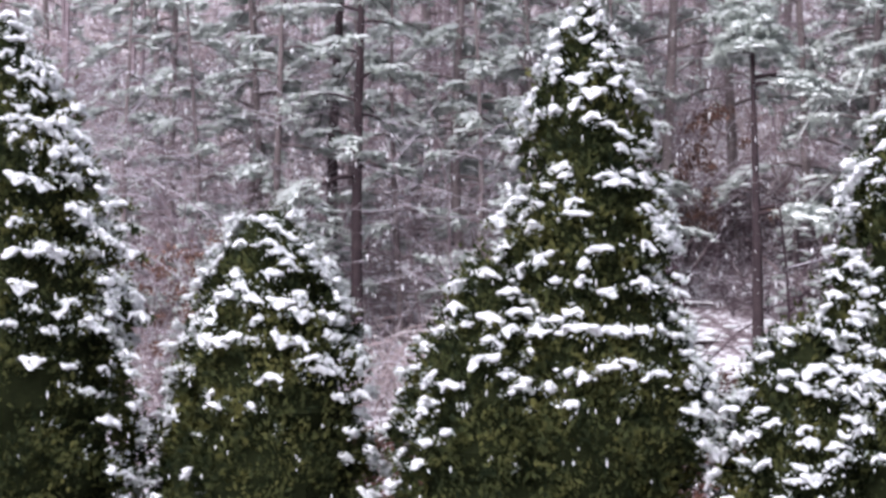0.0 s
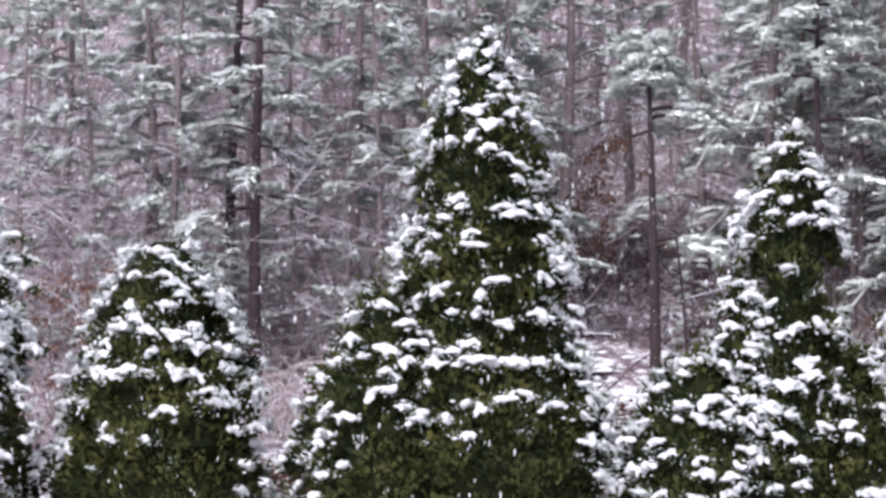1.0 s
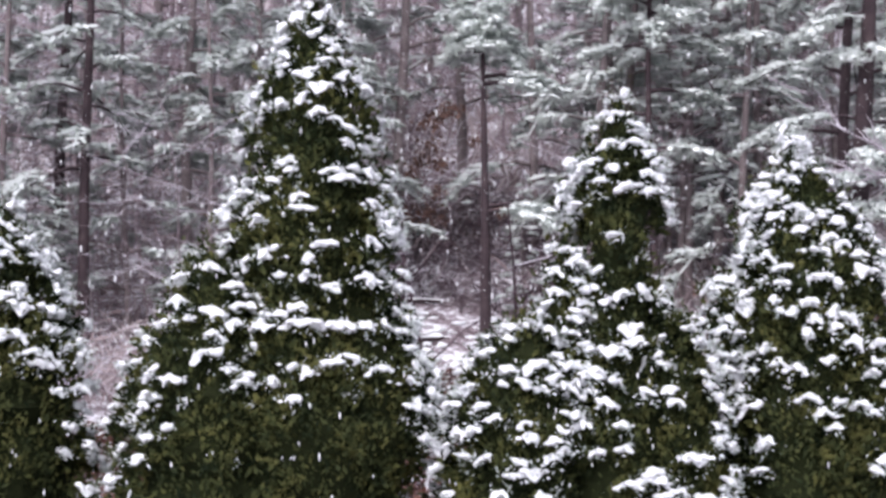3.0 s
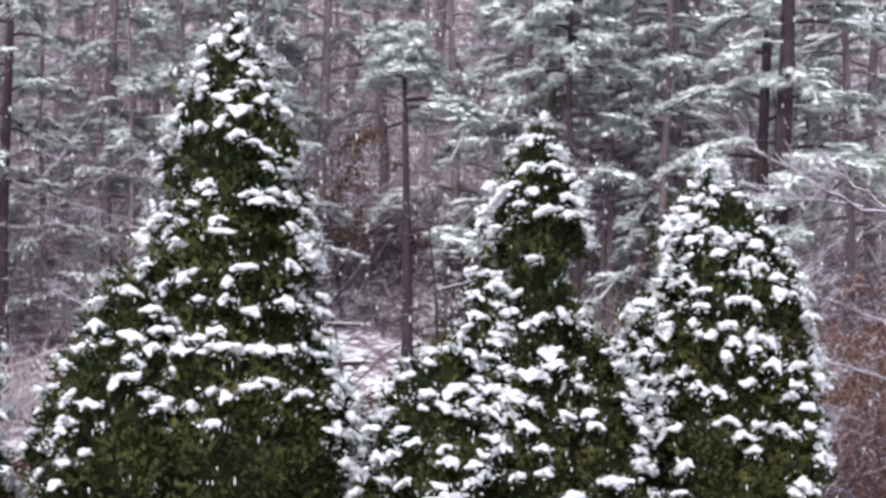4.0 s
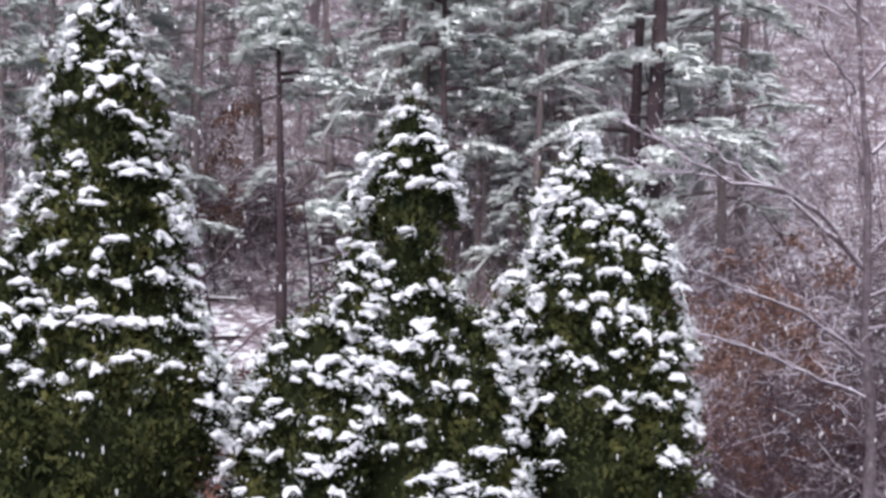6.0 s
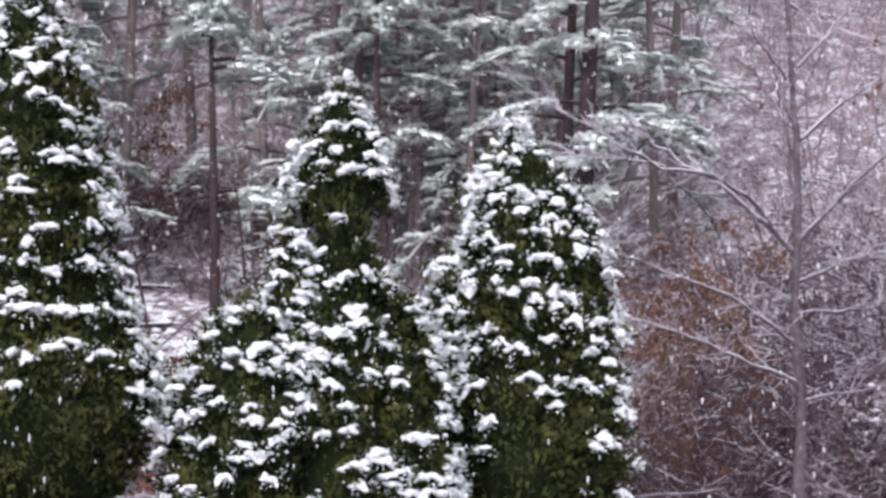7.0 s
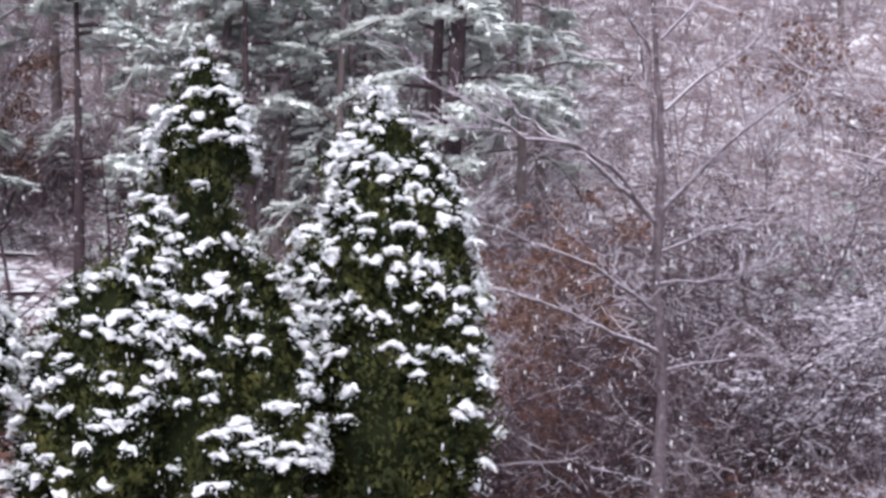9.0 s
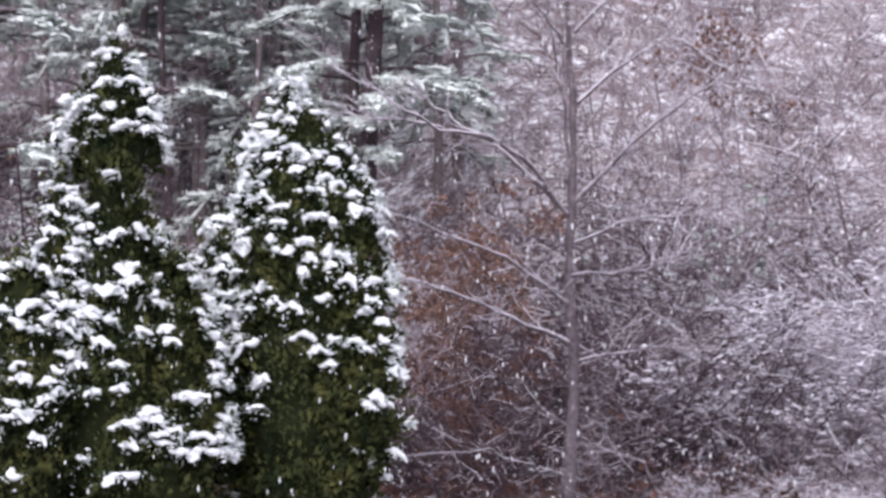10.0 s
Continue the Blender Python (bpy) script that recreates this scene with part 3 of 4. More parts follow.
SLENDER_SNOW_B = [
    (-0.43, 3.07, 0.09), (-0.35, 3.03, 0.09), (0.16, 3.07, 0.11), (0.38, 3.08, 0.13), (0.27, 2.98, 0.08), (0.02, 3.02, 0.19), (0.40, 2.96, 0.14), (-0.43, 2.94, 0.13),
    (-0.28, 2.97, 0.11), (-0.33, 2.94, 0.08), (-0.19, 2.91, 0.10), (-0.19, 2.81, 0.11), (-0.56, 2.82, 0.19), (-0.62, 2.76, 0.17), (0.01, 2.85, 0.14), (-0.30, 2.81, 0.05),
    (0.26, 2.87, 0.06), (0.13, 2.79, 0.06), (-0.39, 2.73, 0.10), (-0.58, 2.72, 0.15), (-0.05, 2.67, 0.11), (-0.23, 2.68, 0.09), (-0.14, 2.60, 0.06), (0.09, 2.62, 0.07),
    (-0.21, 2.61, 0.04), (0.21, 2.57, 0.09), (-0.01, 2.55, 0.07), (0.11, 2.50, 0.09), (-0.05, 2.46, 0.05), (-0.43, 2.45, 0.14), (-0.55, 2.55, 0.09), (-0.58, 2.48, 0.14),
]
SLENDER_SNOW_C = [
    (-0.29, 2.37, 0.08), (-0.62, 2.38, 0.11), (-0.37, 2.32, 0.10), (-0.58, 2.31, 0.15), (0.23, 2.42, 0.19), (0.39, 2.41, 0.15), (0.07, 2.31, 0.09), (0.40, 2.28, 0.11),
    (-0.23, 2.27, 0.11), (-0.12, 2.24, 0.15), (-0.36, 2.22, 0.09), (-0.55, 2.21, 0.13), (0.36, 2.21, 0.09), (0.46, 2.13, 0.11), (-0.46, 2.09, 0.11), (-0.48, 2.01, 0.11),
    (-0.05, 2.05, 0.13), (0.03, 1.95, 0.11), (0.10, 1.86, 0.09), (-0.38, 1.98, 0.17), (-0.48, 1.94, 0.09), (0.28, 2.00, 0.13), (0.14, 2.02, 0.07), (0.48, 2.00, 0.09),
    (0.38, 1.95, 0.07), (-0.29, 1.76, 0.09), (-0.32, 1.71, 0.07), (0.54, 1.81, 0.10), (0.59, 1.75, 0.06), (0.43, 1.63, 0.11), (0.49, 1.59, 0.11), (0.39, 1.58, 0.09),
]
SLENDER_SNOW_D = [(-0.15, 3.80, 0.04), (-0.12, 3.77, 0.06),
    (-0.10, 3.73, 0.08),
    (-0.34, 1.56, 0.13),
]
LOPSIDED_SNOW_E = [
    (-1.05, 1.42, 0.15), (-0.95, 1.36, 0.16), (-0.84, 1.28, 0.12), (-1.00, 1.24, 0.14), (-0.73, 1.45, 0.10), (-0.47, 1.43, 0.11), (-0.66, 1.57, 0.15), (-0.36, 0.99, 0.15),
    (0.06, 1.18, 0.18), (0.11, 1.37, 0.09), (-0.82, 1.13, 0.14), (-0.60, 1.20, 0.09), (-0.22, 1.28, 0.09),
    (0.22, 1.53, 0.19), (0.08, 1.50, 0.15), (0.31, 1.43, 0.15), (0.40, 1.45, 0.11), (0.35, 1.37, 0.11), (0.44, 1.32, 0.15), (0.55, 1.41, 0.19), (0.57, 1.32, 0.19),
    (0.68, 1.38, 0.15), (0.74, 1.34, 0.16), (0.71, 1.29, 0.18), (0.68, 1.45, 0.11), (0.70, 1.53, 0.09), (0.71, 1.47, 0.08), (0.52, 1.68, 0.13), (0.64, 1.78, 0.08),
]
LOPSIDED_SNOW_D = [(-0.33, 3.02, 0.07), (-0.30, 2.93, 0.10), (-0.37, 2.86, 0.10), (-0.27, 2.81, 0.12), (-0.36, 2.73, 0.14), (-0.43, 2.63, 0.15), (-0.24, 2.66, 0.12)]
LAB = "arborvitae with olive-green sprays and lumps of fresh snow"
arborvitae(-5.80, 14.0, [(0, 0, ((0.15, 0.75), (0.9, 0.97), (2.0, 0.88), (2.8, 0.78), (3.6, 0.57), (4.2, 0.36), (4.6, 0.15), (4.78, 0.04)))],
    BROAD_SNOW_A + BROAD_SNOW_B,
    11, "tall broad " + LAB, loose=210, bare=(1.9, 2.8))
arborvitae(-3.92, 14.2, [
    (0, 0, ((0.15, 0.55), (0.8, 0.72), (1.6, 0.70), (2.1, 0.62), (2.5, 0.51), (2.85, 0.39), (3.1, 0.29), (3.28, 0.17), (3.37, 0.05))),
    (-0.45, -0.1, ((0.15, 0.4), (1.2, 0.43), (1.7, 0.28), (2.05, 0.05)))],
    ROUND_SNOW_A + ROUND_SNOW_B,
    12, "short rounded " + LAB, loose=160, bare=(1.6, 2.3))
arborvitae(-1.68, 14.0, [
    (0.04, 0, ((0.15, 0.34), (0.9, 0.40), (1.2, 0.46), (1.46, 0.66), (1.7, 0.76), (2.2, 0.61), (2.6, 0.50), (2.9, 0.50), (3.2, 0.48), (3.6, 0.41), (4.0, 0.33), (4.35, 0.19), (4.59, 0.07), (4.72, 0.035), (4.81, 0.015))),
    (-0.62, -0.12, ((0.15, 0.6), (1.2, 0.69), (2.0, 0.55), (2.5, 0.39), (2.8, 0.22), (2.98, 0.05))),
    (0.35, -0.15, ((0.15, 0.10), (1.2, 0.14), (1.46, 0.36), (1.8, 0.50), (2.14, 0.45), (2.5, 0.28), (2.8, 0.06)))],
    CONICAL_SNOW_A + CONICAL_SNOW_B + CONICAL_SNOW_C + CONICAL_SNOW_D,
    13, "tall conical " + LAB, loose=220, bare=(1.6, 2.2))
arborvitae(0.38, 14.0, [
    (0.02, 0, ((0.15, 0.5), (1.2, 0.56), (2.0, 0.46), (2.5, 0.32), (2.85, 0.22), (3.1, 0.26), (3.3, 0.28), (3.55, 0.25), (3.76, 0.15), (3.93, 0.065), (4.03, 0.03), (4.10, 0.015))),
    (-0.62, -0.2, ((0.15, 0.5), (1.2, 0.52), (1.9, 0.42), (2.3, 0.26), (2.55, 0.06))),
    (-0.32, -0.1, ((1.4, 0.28), (2.2, 0.25), (2.7, 0.12), (3.03, 0.03))),
    (0.42, -0.15, ((0.15, 0.4), (1.4, 0.32), (2.1, 0.22), (2.5, 0.05)))],
    LOPSIDED_SNOW_A + LOPSIDED_SNOW_B + LOPSIDED_SNOW_C + LOPSIDED_SNOW_D + LOPSIDED_SNOW_E,
    14, "many-stemmed lopsided " + LAB, loose=180, bare=(1.2, 1.7), bare_front=0.7, gap=(2.78, 3.33))
arborvitae(1.70, 14.3, [
    (0, 0, ((0.15, 0.35), (0.9, 0.47), (1.3, 0.58), (1.9, 0.53), (2.6, 0.47), (3.0, 0.38), (3.3, 0.23), (3.5, 0.12), (3.62, 0.04))),
    (-0.13, -0.05, ((2.9, 0.22), (3.3, 0.18), (3.55, 0.09), (3.73, 0.04), (3.82, 0.02))),
    (-0.52, -0.05, ((1.0, 0.2), (2.0, 0.16), (2.5, 0.13), (2.8, 0.03))),
    (0.28, -0.1, ((0.15, 0.12), (0.9, 0.20), (1.4, 0.38), (1.6, 0.39), (2.4, 0.27), (2.9, 0.14), (3.1, 0.04)))],
    SLENDER_SNOW_A + SLENDER_SNOW_B + SLENDER_SNOW_C + SLENDER_SNOW_D,
    15, "slender column-like " + LAB, loose=180, bare=(1.6, 2.4), bare_front=0.85)


# ---- pines ----
def strip(rng, line, wide):
    """A flat uneven ridge of snow along a twig."""
    n = len(line)
    v, f = tube(line, wide * rng.uniform(0.45, 1.35, n) * np.sin(np.linspace(0.45, 2.75, n)), 3)
    c = np.repeat(line, 3, 0)
    v[:, 2] = c[:, 2] + (v[:, 2] - c[:, 2]) * 0.5
    return v, f


def pine_kind(seed, height, first, spread, girth, count, own=(), thick=1.0, white=None, level=1, bark=None, far_off=False, sway=0.12, leaf=NEEDLES):
    """Meshes of one pine: its trunk, and (wood, needles, snow) for every bough, all joined if far off; own: (height, direction in degrees, length) of single boughs."""
    rng = rng_of(seed)
    bark = bark or PINE_BARK
    zt = np.linspace(0, height, 12)
    bend = np.stack([sway * np.sin(zt * 0.5 + seed), sway * np.cos(zt * 0.4 + seed), zt], -1)
    bend[:, :2] -= bend[0, :2]
    trunk = mesh("trunk", [tube(bend, np.linspace(girth, girth * 0.2, 12), 8)], bark, True)
    plan = [(h, radians(a), l, 0.22, 0.42) for h, a, l in own]
    for i in range(count):
        h = first + (height - first) * ((i + rng.random()) / count) ** 1.15
        plan.append((h, i * 2.4 + rng.uniform(-0.5, 0.5), spread * (1 - 0.72 * (h - first) / (height - first)) * rng.uniform(0.55, 1.1), rng.uniform(-0.05, 0.55), rng.uniform(0.25, 0.75)))
    boughs = []
    for h, a, far, rise, fall in plan:
        root = np.array([np.interp(h, zt, bend[:, 0]), np.interp(h, zt, bend[:, 1]), h])
        o = np.array([np.cos(a), np.sin(a), 0])
        s = np.array([-o[1], o[0], 0])
        t = np.linspace(0, 1, 6)[:, None]
        line = root + o * far * t + np.array([0, 0, 1.0]) * far * (rise * t - fall * t * t) + rng.normal(0, 0.03, (6, 3)) * t
        wood = [tube(line, np.linspace(0.032, 0.008, 6) * min(1.5, 0.6 + far / spread), 4)]
        tufts, lies, snow = [], [], []
        ridge = line[2:] + np.array([0, 0, 0.035])
        snow.append(strip(rng, ridge, 0.06))
        n = int((3 + far * 3) * thick)
        c = line[rng.integers(2, 6, n)] + s * rng.normal(0, 0.14, (n, 1)) * far + o * rng.normal(0, 0.08, (n, 1)) + np.array([0, 0, 0.02]) * rng.normal(0, 1, (n, 1))
        g = rng.uniform(0.05, 0.12, n)
        snow.append(blobs(rng, c, np.stack([g * 1.4, g, g * 0.36], -1), level, 0.25))
        for k in range(int((6 + far * 5.0) * thick ** 0.6)):
            u = rng.uniform(0.28, 1.0)
            start = np.array([np.interp(u, t[:, 0], line[:, j]) for j in range(3)])
            long = (far * 0.34 * (1.1 - u) + 0.17) * rng.uniform(0.7, 1.25)
            way = unit(o * 0.8 + s * (1 if k % 2 else -1) * rng.uniform(0.25, 1.0) + np.array([0, 0, rng.uniform(-0.16, 0.10)]))
            w = np.linspace(0, 1, 5)[:, None]
            twig = start + way * long * w + np.array([0, 0, -0.16]) * long * w * w + rng.normal(0, 0.02, (5, 3)) * w
            snow.append(strip(rng, twig[1:] + np.array([0, 0, 0.035]), 0.088))
            n, m = int(2 + long * 8 * thick ** 0.5), 4
            at = rng.uniform(0.1, 1.05, n)
            c = np.stack([np.interp(at, w[:, 0], twig[:, j]) for j in range(3)], -1)
            q = np.repeat(c, m, 0) + rng.normal(0, 0.03, (n * m, 3))
            d = unit(way * 0.8 + rng.normal(0, 0.6, (n * m, 3)) + np.array([0, 0, -0.12]))
            lie = np.repeat(unit(way * 0.3 + np.array([0, 0, 0.9]) + rng.normal(0, 0.3, (n, 3))), m, 0)
            tufts.append(cards(rng, q, d, rng.uniform(0.09, 0.18, n * m), rng.uniform(0.024, 0.046, n * m), lie))
            lies.append(np.repeat(lie, 4, 0))
        boughs.append((wood, tufts, snow, lies))
    white = white or PINE_SNOW
    if far_off:
        w, n, cover, a = [[q for b in boughs for q in b[k]] for k in range(4)]
        trunk = mesh("trunk", [tube(bend, np.linspace(girth, girth * 0.2, 12), 8), *w], bark, True)
        return trunk, mesh("crown", n, leaf, normals=a), mesh("snow_cover", cover, white)
    return trunk, [(mesh("bough", w, bark), mesh("needles", n, leaf, normals=a), mesh("snow_cover", s, white)) for w, n, s, a in boughs]


def pine(x, y, kind, label, turn=0.0, grow=1.0):
    top = new("pine")
    top.matrix_basis = Matrix.Translation((x, y, float(ground_z(x, y)) - 0.05)) @ pose(0, 0, 0, 0, 0, turn) @ Matrix.Scale(grow, 4)
    tagged(top, label, "pine tree", "pine wood")
    child("trunk", kind[0], top)
    if len(kind) == 3:
        child("crown", kind[1], top, "grey-green boughs", "stuff")
        child("snow_cover", kind[2], top, "snow lying along the boughs", "stuff")
        return top
    for b, n, s in kind[1]:
        bough = child("bough", b, top)
        child("needles", n, bough, "tufts of grey-green needles", "stuff")
        child("snow_cover", s, bough, "snow lying along the bough", "stuff")
    return top


PLAB = "tall pine with thin dark trunk and snow-laden grey-green boughs"
# pines behind the front ones take the haze-paled bark
FAR_KINDS = [pine_kind(45 + k, *v, level=0, bark=HAZED_BARK, far_off=True) for k, v in enumerate([(13, 3.0, 2.5, 0.14, 22), (12, 2.0, 2.6, 0.13, 22), (10, 1.5, 2.3, 0.10, 20)])]
HAZED_FROSTED_KINDS = [pine_kind(145 + k, *v, level=0, bark=HAZED_BARK, far_off=True, leaf=HAZED_FROSTED_NEEDLES, white=BOUGH_SNOW) for k, v in enumerate([(13, 3.0, 2.4, 0.13, 24), (12, 2.0, 2.5, 0.11, 24), (10, 1.5, 2.2, 0.09, 22)])]
KINDS = [pine_kind(40 + k, *v, level=0, bark=HAZED_BARK) for k, v in enumerate([
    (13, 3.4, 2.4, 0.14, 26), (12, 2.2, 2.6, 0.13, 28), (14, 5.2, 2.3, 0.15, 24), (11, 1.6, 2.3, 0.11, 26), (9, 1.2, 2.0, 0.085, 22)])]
# the pine with the rounded top, and the ones whose single boughs stand out
pine(-1.32, 40, pine_kind(51, 7.5, 6.45, 0.95, 0.13, 26, ((6.0, 5, 1.6), (5.85, -20, 1.3), (3.5, 0, 1.8), (3.4, -30, 1.4)), 3.0, BOUGH_SNOW, sway=0.04, leaf=HAZED_FROSTED_NEEDLES), "small pine with a rounded snowy top and bare dark trunk", 0)
pine(2.15, 43, pine_kind(52, 11, 6.6, 1.7, 0.10, 26, ((6.3, 180, 1.4), (6.4, 0, 1.5), (5.4, 10, 1.6), (4.9, 190, 1.2), (4.2, -30, 1.5), (3.4, 200, 1.4), (7.0, -60, 1.3), (7.6, -120, 1.2)), 2.2, BOUGH_SNOW, leaf=HAZED_FROSTED_NEEDLES), PLAB, 0)
pine(5.65, 40, pine_kind(53, 14, 5.6, 2.3, 0.15, 22, ((4.9, 190, 2.1), (4.6, -10, 2.2)), 1.3, BOUGH_SNOW, leaf=HAZED_FROSTED_NEEDLES), PLAB, 0)
pine(5.60, 38.5, pine_kind(54, 13, 6.0, 2.4, 0.24, 22, ((5.1, 5, 2.2), (4.9, -30, 2.0), (4.7, -5, 2.4), (5.2, 195, 1.9), (4.6, -90, 1.3), (4.9, -70, 1.4), (4.2, -105, 1.2), (3.6, -80, 1.1)), 1.9, BOUGH_SNOW, leaf=HAZED_FROSTED_NEEDLES), PLAB, 0)
pine(-9.51, 42, pine_kind(55, 13, 3.8, 2.3, 0.15, 24), PLAB, 80)
pine(-10.46, 44, pine_kind(56, 13, 5.0, 2.3, 0.15, 20), PLAB, 140)
for x, y, kind, turn in [ (-3.49, 46, 2, 10), (-14.4, 45, 1, 30), (-12.27, 44, 3, 300), (-8.6, 48, 1, 170), 
                         (-6.9, 47, 0, 222), (-5.4, 50, 1, 12), (0.6, 50, 0, 99), (3.6, 49, 1, 200), (7.6, 48, 0, 31), (0.9, 45, 0, 150), (3.5, 45.5, 0, 15), (-0.5, 48, 1, 75), (-7.7, 44, 0, 320), (-13.3, 47, 0, 190), (-5.0, 45.5, 3, 66), (-2.2, 50, 3, 5), (1.6, 48, 3, 130), (4.6, 46, 3, 250), (6.4, 47, 1, 310), (8.4, 50, 3, 95), (-11.2, 49, 3, 210), (-6.2, 43.5, 4, 20), (-13.2, 42.5, 4, 10), (-11.3, 42.2, 3, 100), (-8.9, 43.4, 4, 250), (-14.6, 42.4, 4, 200), (-7.2, 42.6, 4, 40), (-5.5, 43.0, 4, 130), (-4.3, 44.5, 4, 300), (2.75, 45.8, 4, 80), (3.9, 43.5, 4, 220), (1.4, 47.6, 1, 20), (2.6, 47.9, 2, 110), (3.8, 48.2, 1, 290), (5.0, 47.6, 2, 45), (4.4, 51, 1, 10), (2.0, 51, 1, 210), (7.4, 41.5, 1, 40), (8.3, 44, 3, 150), (2.9, 45.5, 1, 60)]:
    pine(x, y, HAZED_FROSTED_KINDS[kind % 3] if x > 0.5 else KINDS[kind] if y < 47.5 else FAR_KINDS[kind % 3], PLAB, turn)
rng = rng_of(5)
for i in range(22):
    x, y = -26 + 44 * (i + rng.random()) / 22, rng.uniform(50, 66)
    if x > 8 and rng.random() < 0.5:
        continue
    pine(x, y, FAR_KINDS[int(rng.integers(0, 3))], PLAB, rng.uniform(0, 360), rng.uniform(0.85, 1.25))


# ---- bare saplings and brush ----
def twiggy(seed, height, stems, lean, twigs, fine, girth=0.022, snowy=0.5, bark=None, pads=0, wobble=0.16):
    """Stems one by one, then all twigs, then the snow on them."""
    rng = rng_of(seed)
    trunks, wood, snow = [], [], []

    def limb(p, d, length, r, segs, droop, into):
        pts = [np.array(p)]
        for i in range(segs):
            d = unit(d + rng.normal(0, wobble, 3) + np.array([0, 0, droop]))
            pts.append(pts[-1] + d * length / segs)
        pts = np.array(pts)
        rad = np.linspace(r, r * 0.35, segs + 1)
        into.append(tube(pts, rad, 4 if into is trunks else 3))
        if abs(d[2]) < 0.8 and rng.random() < snowy:
            lift = pts.copy()
            lift[:, 2] += rad * 1.0
            snow.append(tube(lift, rad * 0.8 + 0.0025, 3))
            if into is wood and pads and rng.random() < 0.7:
                q = pts[rng.integers(0, len(pts), pads)] + rng.normal(0, 0.015, (pads, 3))
                g = rng.uniform(0.012, 0.034, pads)
                snow.append(blobs(rng, q, np.stack([g * 1.7, g * 1.2, g * 0.6], -1), 0, 0.2))
        return pts

    for k in range(stems):
        a = rng.uniform(0, 2 * np.pi)
        d = np.array([np.cos(a) * lean, np.sin(a) * lean, 1.0])
        main = limb((rng.normal(0, 0.1), rng.normal(0, 0.1), 0), unit(d), height * rng.uniform(0.7, 1.0), girth, 7, 0.02, trunks)
        for j in range(twigs):
            i = rng.uniform(1.2, 6.6)
            p = main[int(i)] + (main[int(i) + 1] - main[int(i)]) * (i % 1)
            b = rng.uniform(0, 2 * np.pi)
            t = limb(p, unit(np.array([np.cos(b), np.sin(b), rng.uniform(0.1, 0.9)])), height * rng.uniform(0.14, 0.34), girth * 0.45, 3, 0.0, wood)
            for q in range(fine):
                c = rng.uniform(0, 2 * np.pi)
                limb(t[int(rng.integers(1, 4))], unit(np.array([np.cos(c), np.sin(c), rng.uniform(-0.2, 0.8)])), height * rng.uniform(0.06, 0.13), girth * 0.28, 1, -0.05, wood)
    bark = bark or TWIG
    return [mesh("stem", [t], bark, True) for t in trunks], mesh("twig_mass", wood, bark), mesh("snow_cover", snow, FROSTED)


def bush(name, x, y, kind, label, category, group, turn=0.0, grow=1.0):
    top = new(name)
    top.matrix_basis = Matrix.Translation((x, y, float(ground_z(x, y)) - 0.03)) @ pose(0, 0, 0, 0, 0, turn) @ Matrix.Scale(grow, 4)
    tagged(top, label, category, group)
    for me in kind[0]:
        child("stem", me, top)
    child("twig_mass", kind[1], top, "fine bare twigs", "stuff")
    child("snow_cover", kind[2], top, "thin snow along the twigs", "stuff")
    if len(kind) > 3:
        child("dry_foliage", kind[3], top, "curled russet leaves", "stuff")
    return top


def dry_leaves(seed, n, low, high, wide, paint=None):
    r = rng_of(seed)
    knots = np.stack([r.normal(0, wide, 26), r.normal(0, wide, 26), r.uniform(low, high, 26)], -1)
    c = knots[r.integers(0, 26, n)] + r.normal(0, 1, (n, 3)) * [0.13, 0.13, 0.08]
    return mesh("dry_foliage", [cards(r, c, unit(r.normal(0, 1, (n, 3)) - [0, 0, 0.5]), r.uniform(0.06, 0.13, n), r.uniform(0.04, 0.08, n))], paint or DRY_LEAF)


SAPLINGS = [twiggy(60 + k, 6.5, 3, 0.16, 16, 4, 0.022, 0.30) for k in range(4)]
BRUSH = [twiggy(70 + k, 2.4, 5, 0.75, 9, 3, 0.009, 0.6, None, 2, 0.3) for k in range(4)]
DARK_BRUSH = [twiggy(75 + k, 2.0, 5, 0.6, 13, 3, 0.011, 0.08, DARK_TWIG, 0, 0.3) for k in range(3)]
OAKS = [(*twiggy(80 + k, 4.0, 3, 0.35, 10, 2, 0.02, 0.4), dry_leaves(90 + k, 1300, 0.7, 3.8, 0.5)) for k in range(2)]
MID_BRUSH = [twiggy(65 + k, 2.1, 5, 0.7, 10, 4, 0.009, 0.12, None, 0, 0.3) for k in range(2)]
SNOWY_SAPLINGS = [twiggy(160 + k, 6.0, 3, 0.2, 15, 4, 0.017, 0.45, None, 2) for k in range(2)]
TALL_OAK = (*twiggy(82, 6.2, 3, 0.2, 12, 3, 0.022, 0.4), dry_leaves(92, 330, 4.2, 5.6, 0.36))
DARK_OAKS = [(*twiggy(84 + k, 4.0, 4, 0.5, 9, 3, 0.024, 0.12, DARK_TWIG), dry_leaves(94 + k, 700, 0.3, 3.6, 0.8, DARK_LEAF)) for k in range(2)]
DARK_POLE = twiggy(88, 5.0, 1, 0.03, 7, 2, 0.062, 0.15, DARK_TWIG, 0, 0.05)
SLAB = "bare purplish-grey sapling with a little snow on its twigs"
rng = rng_of(6)
for i in range(64):
    x, y = -21 + 42 * (i + rng.random()) / 64, rng.uniform(34, 62)
    if -4 < x < 9 and y < (48 if x < 0 else 43):
        y += 10
    bush("bare_sapling", x, y, SAPLINGS[i % 4], SLAB, "sapling", "undergrowth of the wood", rng.uniform(0, 360), rng.uniform(0.7, 1.3))
BLAB = "low tangle of arching bare twigs lined with snow"
